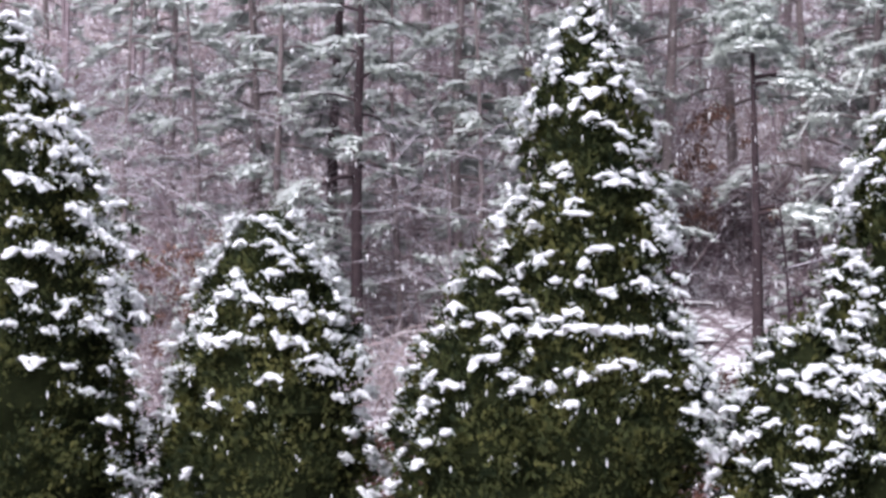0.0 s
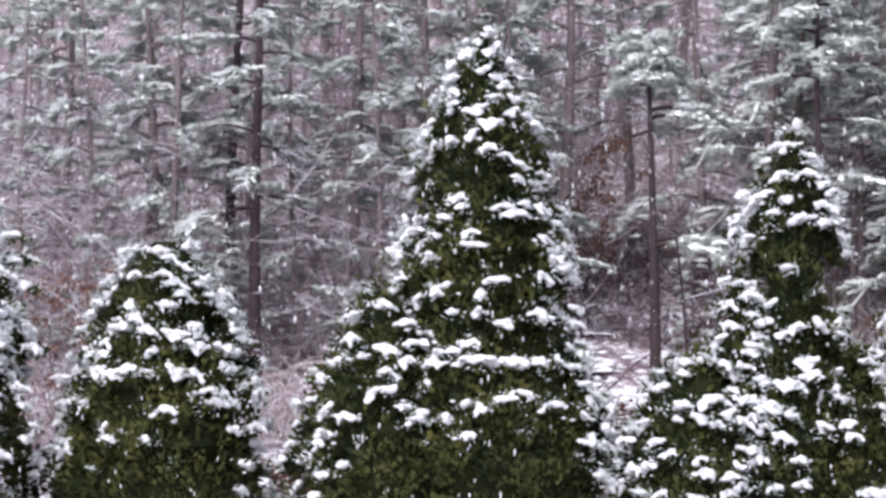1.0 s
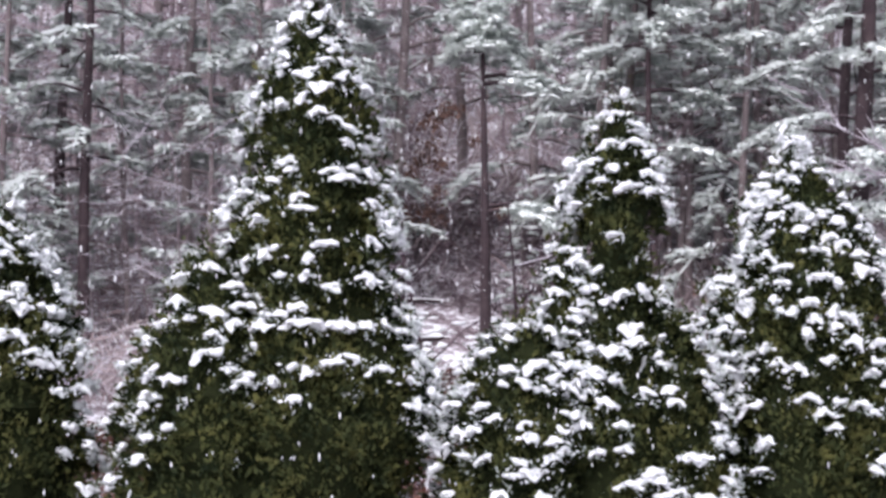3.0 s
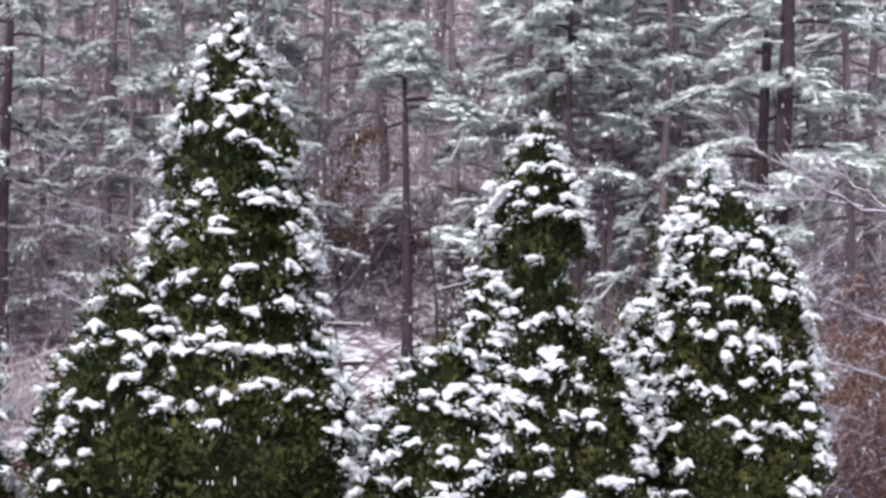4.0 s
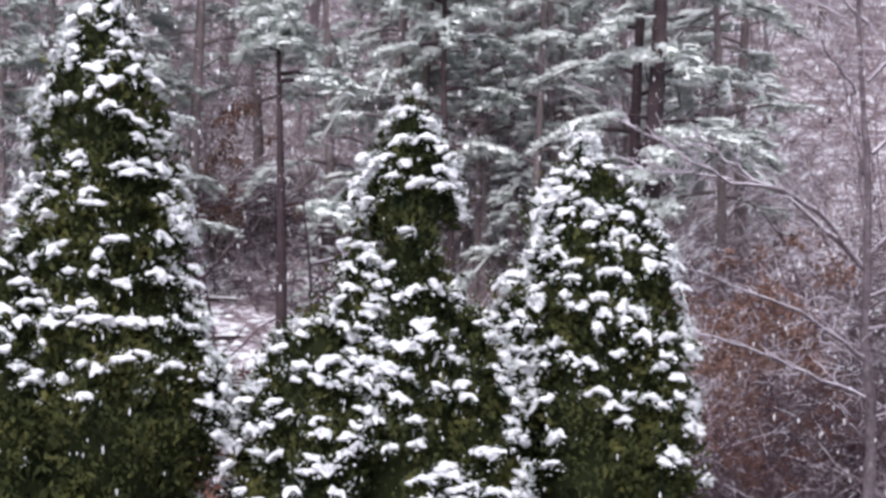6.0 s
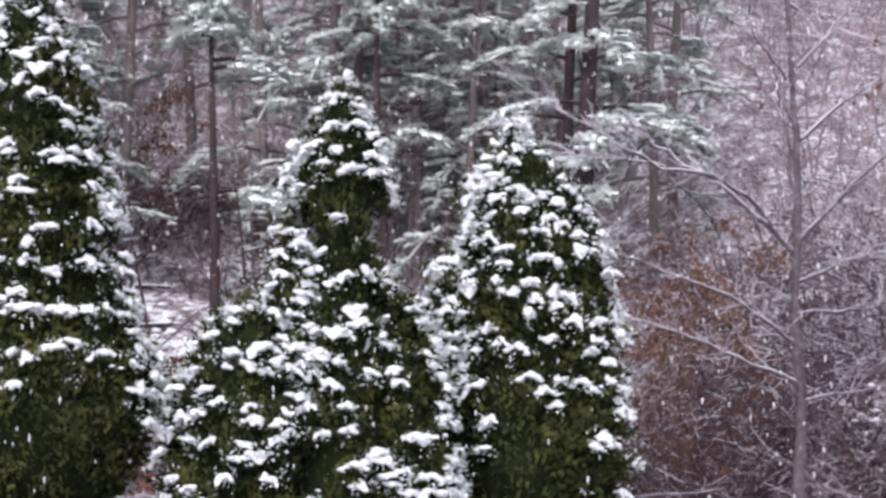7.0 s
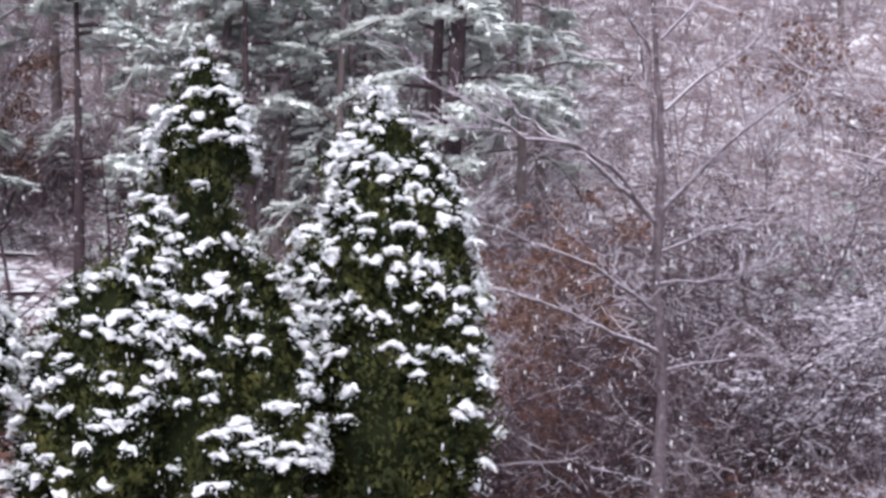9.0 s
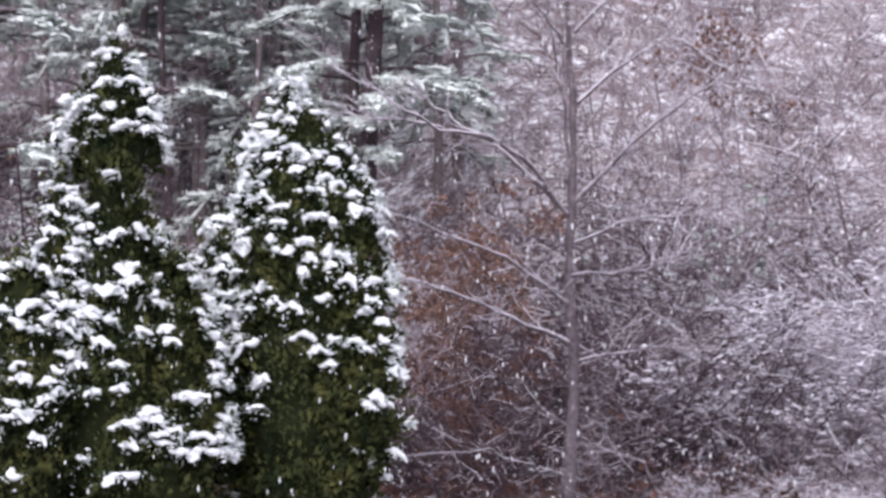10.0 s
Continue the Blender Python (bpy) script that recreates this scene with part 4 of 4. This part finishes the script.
for i in range(44):
    x, y = 5.5 + 15 * (i + rng.random()) / 44, rng.uniform(25, 37)
    bush("brush", x, y, (BRUSH[i % 4] if x > 8.6 or i % 2 else MID_BRUSH[i % 4 // 2]), BLAB, "shrub", "brush on the slope", rng.uniform(0, 360), rng.uniform(0.8, 1.5))
for i in range(46):
    x, y = 2.4 + 7.2 * (i + rng.random()) / 46, rng.uniform(19.2, 25)
    bush("brush", x, y, (DARK_BRUSH + MID_BRUSH)[i % 5], "dark purplish tangle of bare twigs with little snow", "shrub", "dark brush", rng.uniform(0, 360), rng.uniform(0.65, 1.15))
for i in range(16):
    x, y = 3.0 + 5.5 * (i + rng.random()) / 16, rng.uniform(18.2, 19.6)
    bush("brush", x, y, DARK_BRUSH[i % 3], "dark purplish tangle of bare twigs with hardly any snow", "shrub", "dark brush", rng.uniform(0, 360), rng.uniform(0.4, 0.65))
for i in range(22):
    x, y = -20 + 24 * (i + rng.random()) / 22, rng.uniform(30, 37)
    if -4 < x < 0.5:
        continue
    bush("brush", x, y, (DARK_BRUSH + BRUSH)[i % 7], BLAB, "shrub", "brush on the slope", rng.uniform(0, 360), rng.uniform(0.7, 1.3))
for i in range(22):
    x, y = -20 + 13 * (i + rng.random()) / 22, rng.uniform(41, 52)
    bush("bare_sapling", x, y, SNOWY_SAPLINGS[i % 2], "bare sapling with snow lying along every twig", "sapling", "undergrowth of the wood", rng.uniform(0, 360), rng.uniform(0.9, 1.4))
for i in range(9):
    x, y = -10.5 + 5.5 * (i + rng.random()) / 9, rng.uniform(38, 43)
    bush("brush", x, y, (MID_BRUSH * 2 + BRUSH[:1] + DARK_BRUSH[:1])[i % 6], "purplish tangle of bare twigs under the pines", "shrub", "dark brush", rng.uniform(0, 360), rng.uniform(0.8, 1.35))
for i, (x, y, g) in enumerate([(5.0, 24, 0.75), (4.4, 25, 0.6), (4.6, 23.2, 0.62), (4.15, 23.6, 0.66), (5.5, 26, 0.85), (4.2, 22.5, 0.5), (-10.4, 32, 0.9), (-9.4, 33, 0.75), (-2.6, 47, 1.1), (3.2, 38, 0.6), (10.3, 27, 0.4)]):
    bush("oak_sapling", x, y, OAKS[i % 2], "young oak holding on to its russet dry leaves", "sapling", "oak saplings", 70 * i, g)
bush("oak_sapling", 8.9, 27.5, TALL_OAK, "slim young oak with russet dry leaves near its top", "sapling", "oak saplings", 40)
rng = rng_of(8)
for i in range(46):
    x, y = 5.2 + 15 * (i + rng.random()) / 46, rng.uniform(28, 50)
    kind = (BRUSH + DARK_BRUSH + DARK_BRUSH[:2] + MID_BRUSH)[i % 11]
    bush("brush", x, y, kind, "tangled shrub on the slope, its twigs patched with snow", "shrub", "brush on the slope", rng.uniform(0, 360), rng.uniform(0.9, 1.7))
for i in range(9):
    x, y = 2.5 + 2.3 * (i + rng.random()) / 9, rng.uniform(19.4, 21.5)
    bush("oak_sapling", x, y, DARK_OAKS[i % 2], "low oak scrub with dark russet leaves", "sapling", "oak saplings", 70 * i, rng.uniform(0.32, 0.5))
for i, (x, y, g) in enumerate([(8.1, 27.5, 0.26), (8.9, 28.3, 0.3), (7.5, 30, 0.3), (10.6, 31, 0.33), (-0.6, 44, 0.35), (-11.8, 38, 0.4)]):
    pine(x, y, KINDS[4], "young pine bowed under grey-white snow", 60 * i, g)
for i, (x, y, h) in enumerate([(-2.45, 36, 0.8), (-2.24, 36, 0.9), (-2.9, 37, 0.7), (-0.75, 37.5, 0.8), (-3.3, 36.5, 0.75), (0.3, 38, 0.8)]):
    bush("bare_sapling", x, y, (DARK_POLE[0], DARK_POLE[1], DARK_POLE[2]), "thin dark bare sapling in the snow", "sapling", "thin dark saplings", 50 * i, h)
for x, y, turn, long in [(-2.2, 37.2, 8, 1.6), (-1.7, 36.2, -14, 1.1), (-2.7, 38.6, 20, 2.0), (-1.5, 38.8, -5, 1.5), (-2.0, 35.0, 12, 0.9), (-2.4, 36.0, -6, 1.8), (-1.3, 37.4, 10, 2.2), (-2.0, 37.9, -18, 1.7), (-1.9, 39.6, 4, 2.4), (-2.8, 35.4, 15, 1.3), (-1.2, 35.6, -9, 1.4), (-9.0, 38, 30, 2.2), (6.8, 24.5, 25, 1.8), (-2.5, 43.4, 28, 1.3), (-2.9, 45.2, -24, 1.0)]:
    log = new("fallen_log")
    log.matrix_basis = Matrix.Translation((x, y, float(ground_z(x, y)) + 0.03)) @ pose(0, 0, 0, 0, 0, turn)
    tagged(log, "fallen dark branch lying half in the snow", "log", "fallen branches")
    u = np.linspace(-long / 2, long / 2, 7)
    line = np.stack([u, 0.05 * np.sin(u * 3), 0.03 * np.cos(u * 2)], -1)
    part("branch", [tube(line, np.linspace(0.06, 0.03, 7), 7)], PINE_BARK, log, "", True)
    part("snow_cover", [tube(line + [0, 0.01, 0.035], np.linspace(0.045, 0.02, 7), 6)], SNOW, log, "strip of snow on the branch", True)


# ---- stalks and far stems on the slope ----
def understory():
    rng = rng_of(33)
    n = 52000
    y = 36 + 62 * rng.random(n) ** 1.4
    x = rng.uniform(-1, 1, n) * (y * 0.44 + 2)
    low = (x > -4.2) & (x < 0.5) & (y < 47.5)
    keep = (~low | (rng.random(n) < 0.12)) & ((x < 7) | (rng.random(n) < 0.4))
    x, y = x[keep], y[keep]
    n = len(x)
    d = unit(np.stack([rng.normal(0, 0.45, n), rng.normal(0, 0.3, n), np.ones(n)], -1))
    flat = rng.random(n) < 0.14
    d[flat] = unit(np.stack([rng.choice([-1, 1], flat.sum()), rng.normal(0, 0.3, flat.sum()), rng.uniform(0.0, 0.5, flat.sum())], -1))
    p = np.stack([x, y, ground_z(x, y) + np.where(flat, rng.uniform(0.05, 1.2, n), -0.05)], -1)
    long = np.where(flat, 0.6, 1.0) * np.where((x > -4.5) & (x < 1.0) & (y < 45), rng.uniform(0.1, 0.35, n), rng.uniform(0.3, 1.5, n))
    tagged(new("undergrowth", mesh("undergrowth", [cards(rng, p, d, long, rng.uniform(0.014, 0.045, n) * y / 45 * np.where((x > -4.5) & (x < 1.0) & (y < 45), 0.5, 1.0))], UNDERGROWTH)), "dead stalks and twigs dusted with snow on the slope", "undergrowth", kind="stuff")
    stems = []
    for i in range(240):
        y = rng.uniform(52, 100)
        x = rng.uniform(-1, 1) * (y * 0.42)
        h, r = rng.uniform(8, 15), rng.uniform(0.04, 0.12)
        z = np.linspace(-0.1, h, 5)
        stems.append(tube(np.stack([x + rng.normal(0, 0.02) * z + rng.normal(0, 0.05, 5), y + 0 * z, float(ground_z(x, y)) + z], -1), np.linspace(r, r * 0.3, 5), 5))
        m = 14
        q = np.stack([np.full(m, x), np.full(m, y), float(ground_z(x, y)) + rng.uniform(0.25, 0.98, m) * h], -1)
        stems.append(cards(rng, q, unit(np.stack([rng.normal(0, 1, m), rng.normal(0, 0.6, m), rng.uniform(0.2, 1.2, m)], -1)), rng.uniform(0.8, 2.4, m), rng.uniform(0.03, 0.06, m)))
    tagged(new("far_wood", mesh("far_wood", stems, TWIG)), "slender grey stems of the far leafless wood", "far woods", kind="stuff")


understory()


def dark_litter():
    rng = rng_of(35)
    n, m, k = 5500, 15000, 4500
    x = np.concatenate([1.8 + 5.4 * rng.random(n) ** 1.2, rng.uniform(-8, 2.2, m), rng.uniform(-4, 0, k)])
    y = np.concatenate([rng.uniform(17.6, 27, n), rng.uniform(15.6, 34, m), rng.uniform(33, 41.8, k)])
    n += m + k
    p = np.stack([x, y, ground_z(x, y) + rng.uniform(0.0, 0.10, n) + 0.25 * (rng.random(n) < 0.25) * rng.random(n)], -1)
    d = unit(np.stack([rng.normal(0, 1, n), rng.normal(0, 1, n), rng.uniform(0.0, 1.2, n)], -1))
    tagged(new("leaf_litter", mesh("leaf_litter", [cards(rng, p, d, rng.uniform(0.07, 0.16, n), rng.uniform(0.05, 0.10, n))], DARK_LEAF)), "dark fallen oak leaves under the brush", "leaf litter", kind="stuff")


dark_litter()
rng = rng_of(9)
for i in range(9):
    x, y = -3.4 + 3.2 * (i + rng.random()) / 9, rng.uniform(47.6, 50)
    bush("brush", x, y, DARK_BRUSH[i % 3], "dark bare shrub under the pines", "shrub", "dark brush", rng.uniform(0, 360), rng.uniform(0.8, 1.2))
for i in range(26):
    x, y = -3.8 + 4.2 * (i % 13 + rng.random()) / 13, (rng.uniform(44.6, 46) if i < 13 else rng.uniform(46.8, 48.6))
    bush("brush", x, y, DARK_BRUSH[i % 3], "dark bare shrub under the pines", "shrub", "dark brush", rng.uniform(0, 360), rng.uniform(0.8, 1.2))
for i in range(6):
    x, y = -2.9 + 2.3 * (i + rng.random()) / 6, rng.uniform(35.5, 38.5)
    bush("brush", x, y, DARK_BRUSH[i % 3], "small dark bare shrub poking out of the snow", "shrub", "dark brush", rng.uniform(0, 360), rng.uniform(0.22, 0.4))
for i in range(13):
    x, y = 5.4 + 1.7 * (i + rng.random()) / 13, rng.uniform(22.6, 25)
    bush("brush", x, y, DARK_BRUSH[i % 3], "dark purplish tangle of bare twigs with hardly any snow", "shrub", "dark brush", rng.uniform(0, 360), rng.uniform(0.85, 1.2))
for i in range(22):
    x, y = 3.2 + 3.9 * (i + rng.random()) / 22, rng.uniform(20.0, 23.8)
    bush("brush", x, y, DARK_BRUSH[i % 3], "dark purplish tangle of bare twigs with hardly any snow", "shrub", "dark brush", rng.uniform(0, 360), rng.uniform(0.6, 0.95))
for i in range(20):
    x, y = 7.9 + 3.0 * (i + rng.random()) / 20, rng.uniform(22, 27)
    bush("brush", x, y, BRUSH[i % 4], BLAB, "shrub", "brush on the slope", rng.uniform(0, 360), rng.uniform(0.6, 1.0))


for i in range(9):
    x, y = 3.75 + 2.6 * (i + rng.random()) / 9, rng.uniform(16.5, 17.2)
    bush("brush", x, y, (DARK_BRUSH[i % 3], MID_BRUSH[i % 2])[i % 2], "low straggling bare shrub round the foot of the young tree", "shrub", "dark brush", rng.uniform(0, 360), rng.uniform(0.3, 0.5))

HEAVY_BRUSH = [twiggy(178 + k, 2.2, 5, 0.5, 11, 4, 0.009, 0.95, None, 3, 0.3) for k in range(2)]
for i in range(8):
    x, y = 7.1 + 1.7 * (i + rng.random()) / 8, rng.uniform(21, 22.8)
    bush("brush", x, y, HEAVY_BRUSH[i % 2], "thicket with white snow on every twig", "shrub", "brush on the slope", rng.uniform(0, 360), rng.uniform(1.1, 1.35))
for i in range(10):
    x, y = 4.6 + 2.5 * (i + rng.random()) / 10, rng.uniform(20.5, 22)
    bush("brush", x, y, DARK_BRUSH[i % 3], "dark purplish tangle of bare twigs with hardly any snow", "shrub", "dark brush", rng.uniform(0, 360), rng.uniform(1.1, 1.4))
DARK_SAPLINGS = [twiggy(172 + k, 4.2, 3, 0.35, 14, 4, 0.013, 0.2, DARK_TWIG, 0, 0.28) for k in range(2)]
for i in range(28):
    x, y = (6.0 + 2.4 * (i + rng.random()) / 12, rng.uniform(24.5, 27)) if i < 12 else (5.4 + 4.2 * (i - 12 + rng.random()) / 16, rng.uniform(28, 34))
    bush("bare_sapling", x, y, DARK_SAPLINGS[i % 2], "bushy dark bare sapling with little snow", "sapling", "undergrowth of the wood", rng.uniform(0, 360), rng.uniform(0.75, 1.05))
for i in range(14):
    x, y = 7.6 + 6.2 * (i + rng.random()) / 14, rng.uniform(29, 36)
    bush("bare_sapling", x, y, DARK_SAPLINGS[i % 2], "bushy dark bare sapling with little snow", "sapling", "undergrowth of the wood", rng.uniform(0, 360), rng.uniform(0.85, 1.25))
for i in range(9):
    x, y = 5.4 + 2.4 * (i + rng.random()) / 9, rng.uniform(17.6, 18.8)
    bush("brush", x, y, (BRUSH + HEAVY_BRUSH)[i % 6], "low tuft of arching stems lined with snow", "shrub", "brush on the slope", rng.uniform(0, 360), rng.uniform(0.28, 0.45))


def snow_patch():
    """Snow that lies on the open ground under the pines."""
    r = rng_of(36)
    n = 130
    x, y = r.uniform(-3.8, -0.9, n), r.uniform(41.3, 44.8, n)
    g = r.uniform(0.03, 0.13, n)
    tagged(new("snow_patch", mesh("snow_patch", [blobs(r, np.stack([x, y, ground_z(x, y)], -1), np.stack([g * 1.9, g, 0.01 + 0.4 * g], -1), 1, 0.15)], SNOW, True)), "broken patch of snow on the open ground under the pines", "snow", kind="stuff")


snow_patch()


# ---- bare young tree beside the hedge ----
def bare_tree(x, y):
    rng = rng_of(21)
    top = new("bare_tree")
    top.location = (x, y, float(ground_z(x, y)))
    tagged(top, "young leafless tree with grey bark and snow lining its spreading limbs", "tree")
    twigs, snow = [], []
    tz = np.array([-0.05, 0.4, 1.0, 1.6, 2.3, 2.9, 3.75, 4.7, 5.6, 6.4])
    tx = np.array([0.0, 0, 0.03, 0.04, -0.02, 0, 0, -0.07, -0.1, -0.12])
    fine = np.linspace(-0.05, 6.4, 34)
    girth = np.interp(fine, tz, [0.075, 0.064, 0.054, 0.046, 0.039, 0.033, 0.027, 0.021, 0.014, 0.006]) * (1 + 0.10 * rng.normal(size=34))
    tx, tz = np.interp(fine, tz, tx) + rng.normal(0, 0.006, 34), fine
    part("trunk", [tube(np.stack([tx, 0 * tx, tz], -1), girth, 10)], GREY_BARK, top, "", True)
    limbs = [  # dy, girth, then x, z along the limb
        (-0.5, 0.035, (-0.03, 2.82), (-0.40, 3.25), (-0.75, 3.46), (-1.25, 3.55), (-1.83, 3.85), (-2.22, 4.06)),
        (0.3, 0.032, (-0.12, 2.91), (-0.65, 3.42), (-1.05, 3.65), (-1.30, 3.86)),
        (-0.2, 0.016, (-1.15, 3.56), (-1.6, 3.62), (-2.02, 3.64)),
        (-0.6, 0.030, (0.0, 2.05), (-0.24, 2.18), (-0.64, 2.45), (-1.14, 2.66), (-1.58, 2.80)),
        (-0.8, 0.032, (0.02, 1.70), (-0.54, 1.94), (-1.03, 2.13), (-1.62, 2.32)),
        (-0.4, 0.034, (0.0, 2.90), (0.35, 3.31), (0.70, 3.66), (1.35, 4.11)),
        (0.4, 0.028, (0.04, 3.79), (0.54, 4.19), (1.04, 4.50)),
        (0.2, 0.026, (-0.02, 3.3), (-0.12, 4.08), (-0.17, 4.47), (-0.25, 5.2)),
        (-0.3, 0.020, (-0.1, 4.3), (-0.35, 4.6), (-0.57, 4.9)),
        (-0.5, 0.022, (0.0, 2.57), (0.5, 2.80), (0.95, 2.85)),
        (0.5, 0.020, (0.0, 2.30), (0.71, 2.33), (1.2, 2.5)),
        (-0.5, 0.022, (0.05, 1.55), (0.5, 1.68), (0.95, 1.70)),
        (-0.7, 0.012, (0.0, 0.55), (-0.33, 0.67), (-0.82, 0.85), (-1.61, 0.83)),
        (0.6, 0.024, (0.0, 4.4), (0.5, 4.9), (0.8, 5.5)),
        (0.5, 0.022, (0.0, 4.9), (-0.5, 5.4), (-0.8, 5.9)),
    ]
    for dy, g, *pts in limbs:
        p = np.array(pts)
        u = np.linspace(0, 1, len(p))
        k = np.linspace(0, 1, 3 * len(p))
        line = np.stack([np.interp(k, u, p[:, 0]), dy * k, np.interp(k, u, p[:, 1])], -1) + rng.normal(0, 0.012, (len(k), 3)) * (k > 0)[:, None]
        rad = 0.62 * g * (1 - 0.75 * k)
        part("limb", [tube(line, rad, 6)], GREY_BARK, top, "", True)
        up = line.copy()
        up[:, 2] += rad * 0.8
        snow.append(tube(up, rad * 0.62 + 0.002, 5))
        d0 = unit(line[-1] - line[0])
        for i in range(int((5 + 7 * np.linalg.norm(line[-1] - line[0])) * (0.15 if pts[0][1] < 1 else 1))):
            j = rng.integers(2, len(k))
            d = unit(d0 * 0.8 + rng.normal(0, 0.6, 3) + [0, 0, 0.25])
            n = 5
            t = line[j] + np.cumsum(np.vstack([np.zeros(3), unit(d + rng.normal(0, 0.22, (n, 3))) * rng.uniform(0.035, 0.085)]), 0)
            r = np.linspace(0.0055, 0.002, n + 1)
            twigs.append(tube(t, r, 3))
            s = t.copy()
            s[:, 2] += r * 1.2
            snow.append(tube(s, r * 0.8 + 0.0015, 3))
            for q in range(2):
                e = unit(d + rng.normal(0, 0.7, 3))
                t2 = t[int(rng.integers(1, n))] + e * np.linspace(0, rng.uniform(0.08, 0.25), 3)[:, None]
                twigs.append(tube(t2, [0.003, 0.002, 0.0015], 3))
                s = t2.copy()
                s[:, 2] += 0.005
                snow.append(tube(s, [0.003, 0.0028, 0.002], 3))
    part("twig_mass", twigs, TWIG, top, "fine bare twigs", kind="stuff")
    part("snow_cover", snow, FROSTED, top, "thin ridges of snow on the limbs", True, kind="stuff")


bare_tree(4.38, 17.5)


# ---- snow in the air ----
def falling_snow():
    rng = rng_of(31)
    n = 2100
    y = 6 + 15 * rng.random(n)
    x = rng.uniform(-1, 1, n) * (y * 0.45 + 0.3)
    z = np.maximum(EYE + rng.uniform(-1, 1, n) * (y * 0.16 + 0.2), 0.3)
    g = rng.uniform(0.0030, 0.0068, n) * np.clip(y / 14, 0.55, 1.2)
    near = blobs(rng, np.stack([x, y, z], -1), np.stack([g, g, g * rng.uniform(2.2, 4.6, n)], -1), 1, 0.15)
    # the far flakes, small eight-sided crystals
    n = 13000
    y = 19 + 20 * rng.random(n)
    x = rng.uniform(-1, 1, n) * (y * 0.43 + 0.5)
    z = EYE + rng.uniform(-1, 1, n) * (y * 0.15 + 0.2)
    keep = z > ground_z(x, y) + 0.1
    c = np.stack([x, y, z], -1)[keep]
    n = len(c)
    g = rng.uniform(0.0025, 0.0065, n)
    tv, tf = ICO[0]
    v = c[:, None] + tv[None] * np.stack([g, g, g * rng.uniform(1.2, 2.6, n)], -1)[:, None]
    f = tf[None] + (np.arange(n) * 6)[:, None, None]
    tagged(new("falling_snow", mesh("falling_snow", [near, (v.reshape(-1, 3), f.reshape(-1, 3))], SNOW, True)), "loose snowflakes drifting down through the air", "snowflakes", kind="stuff")


falling_snow()
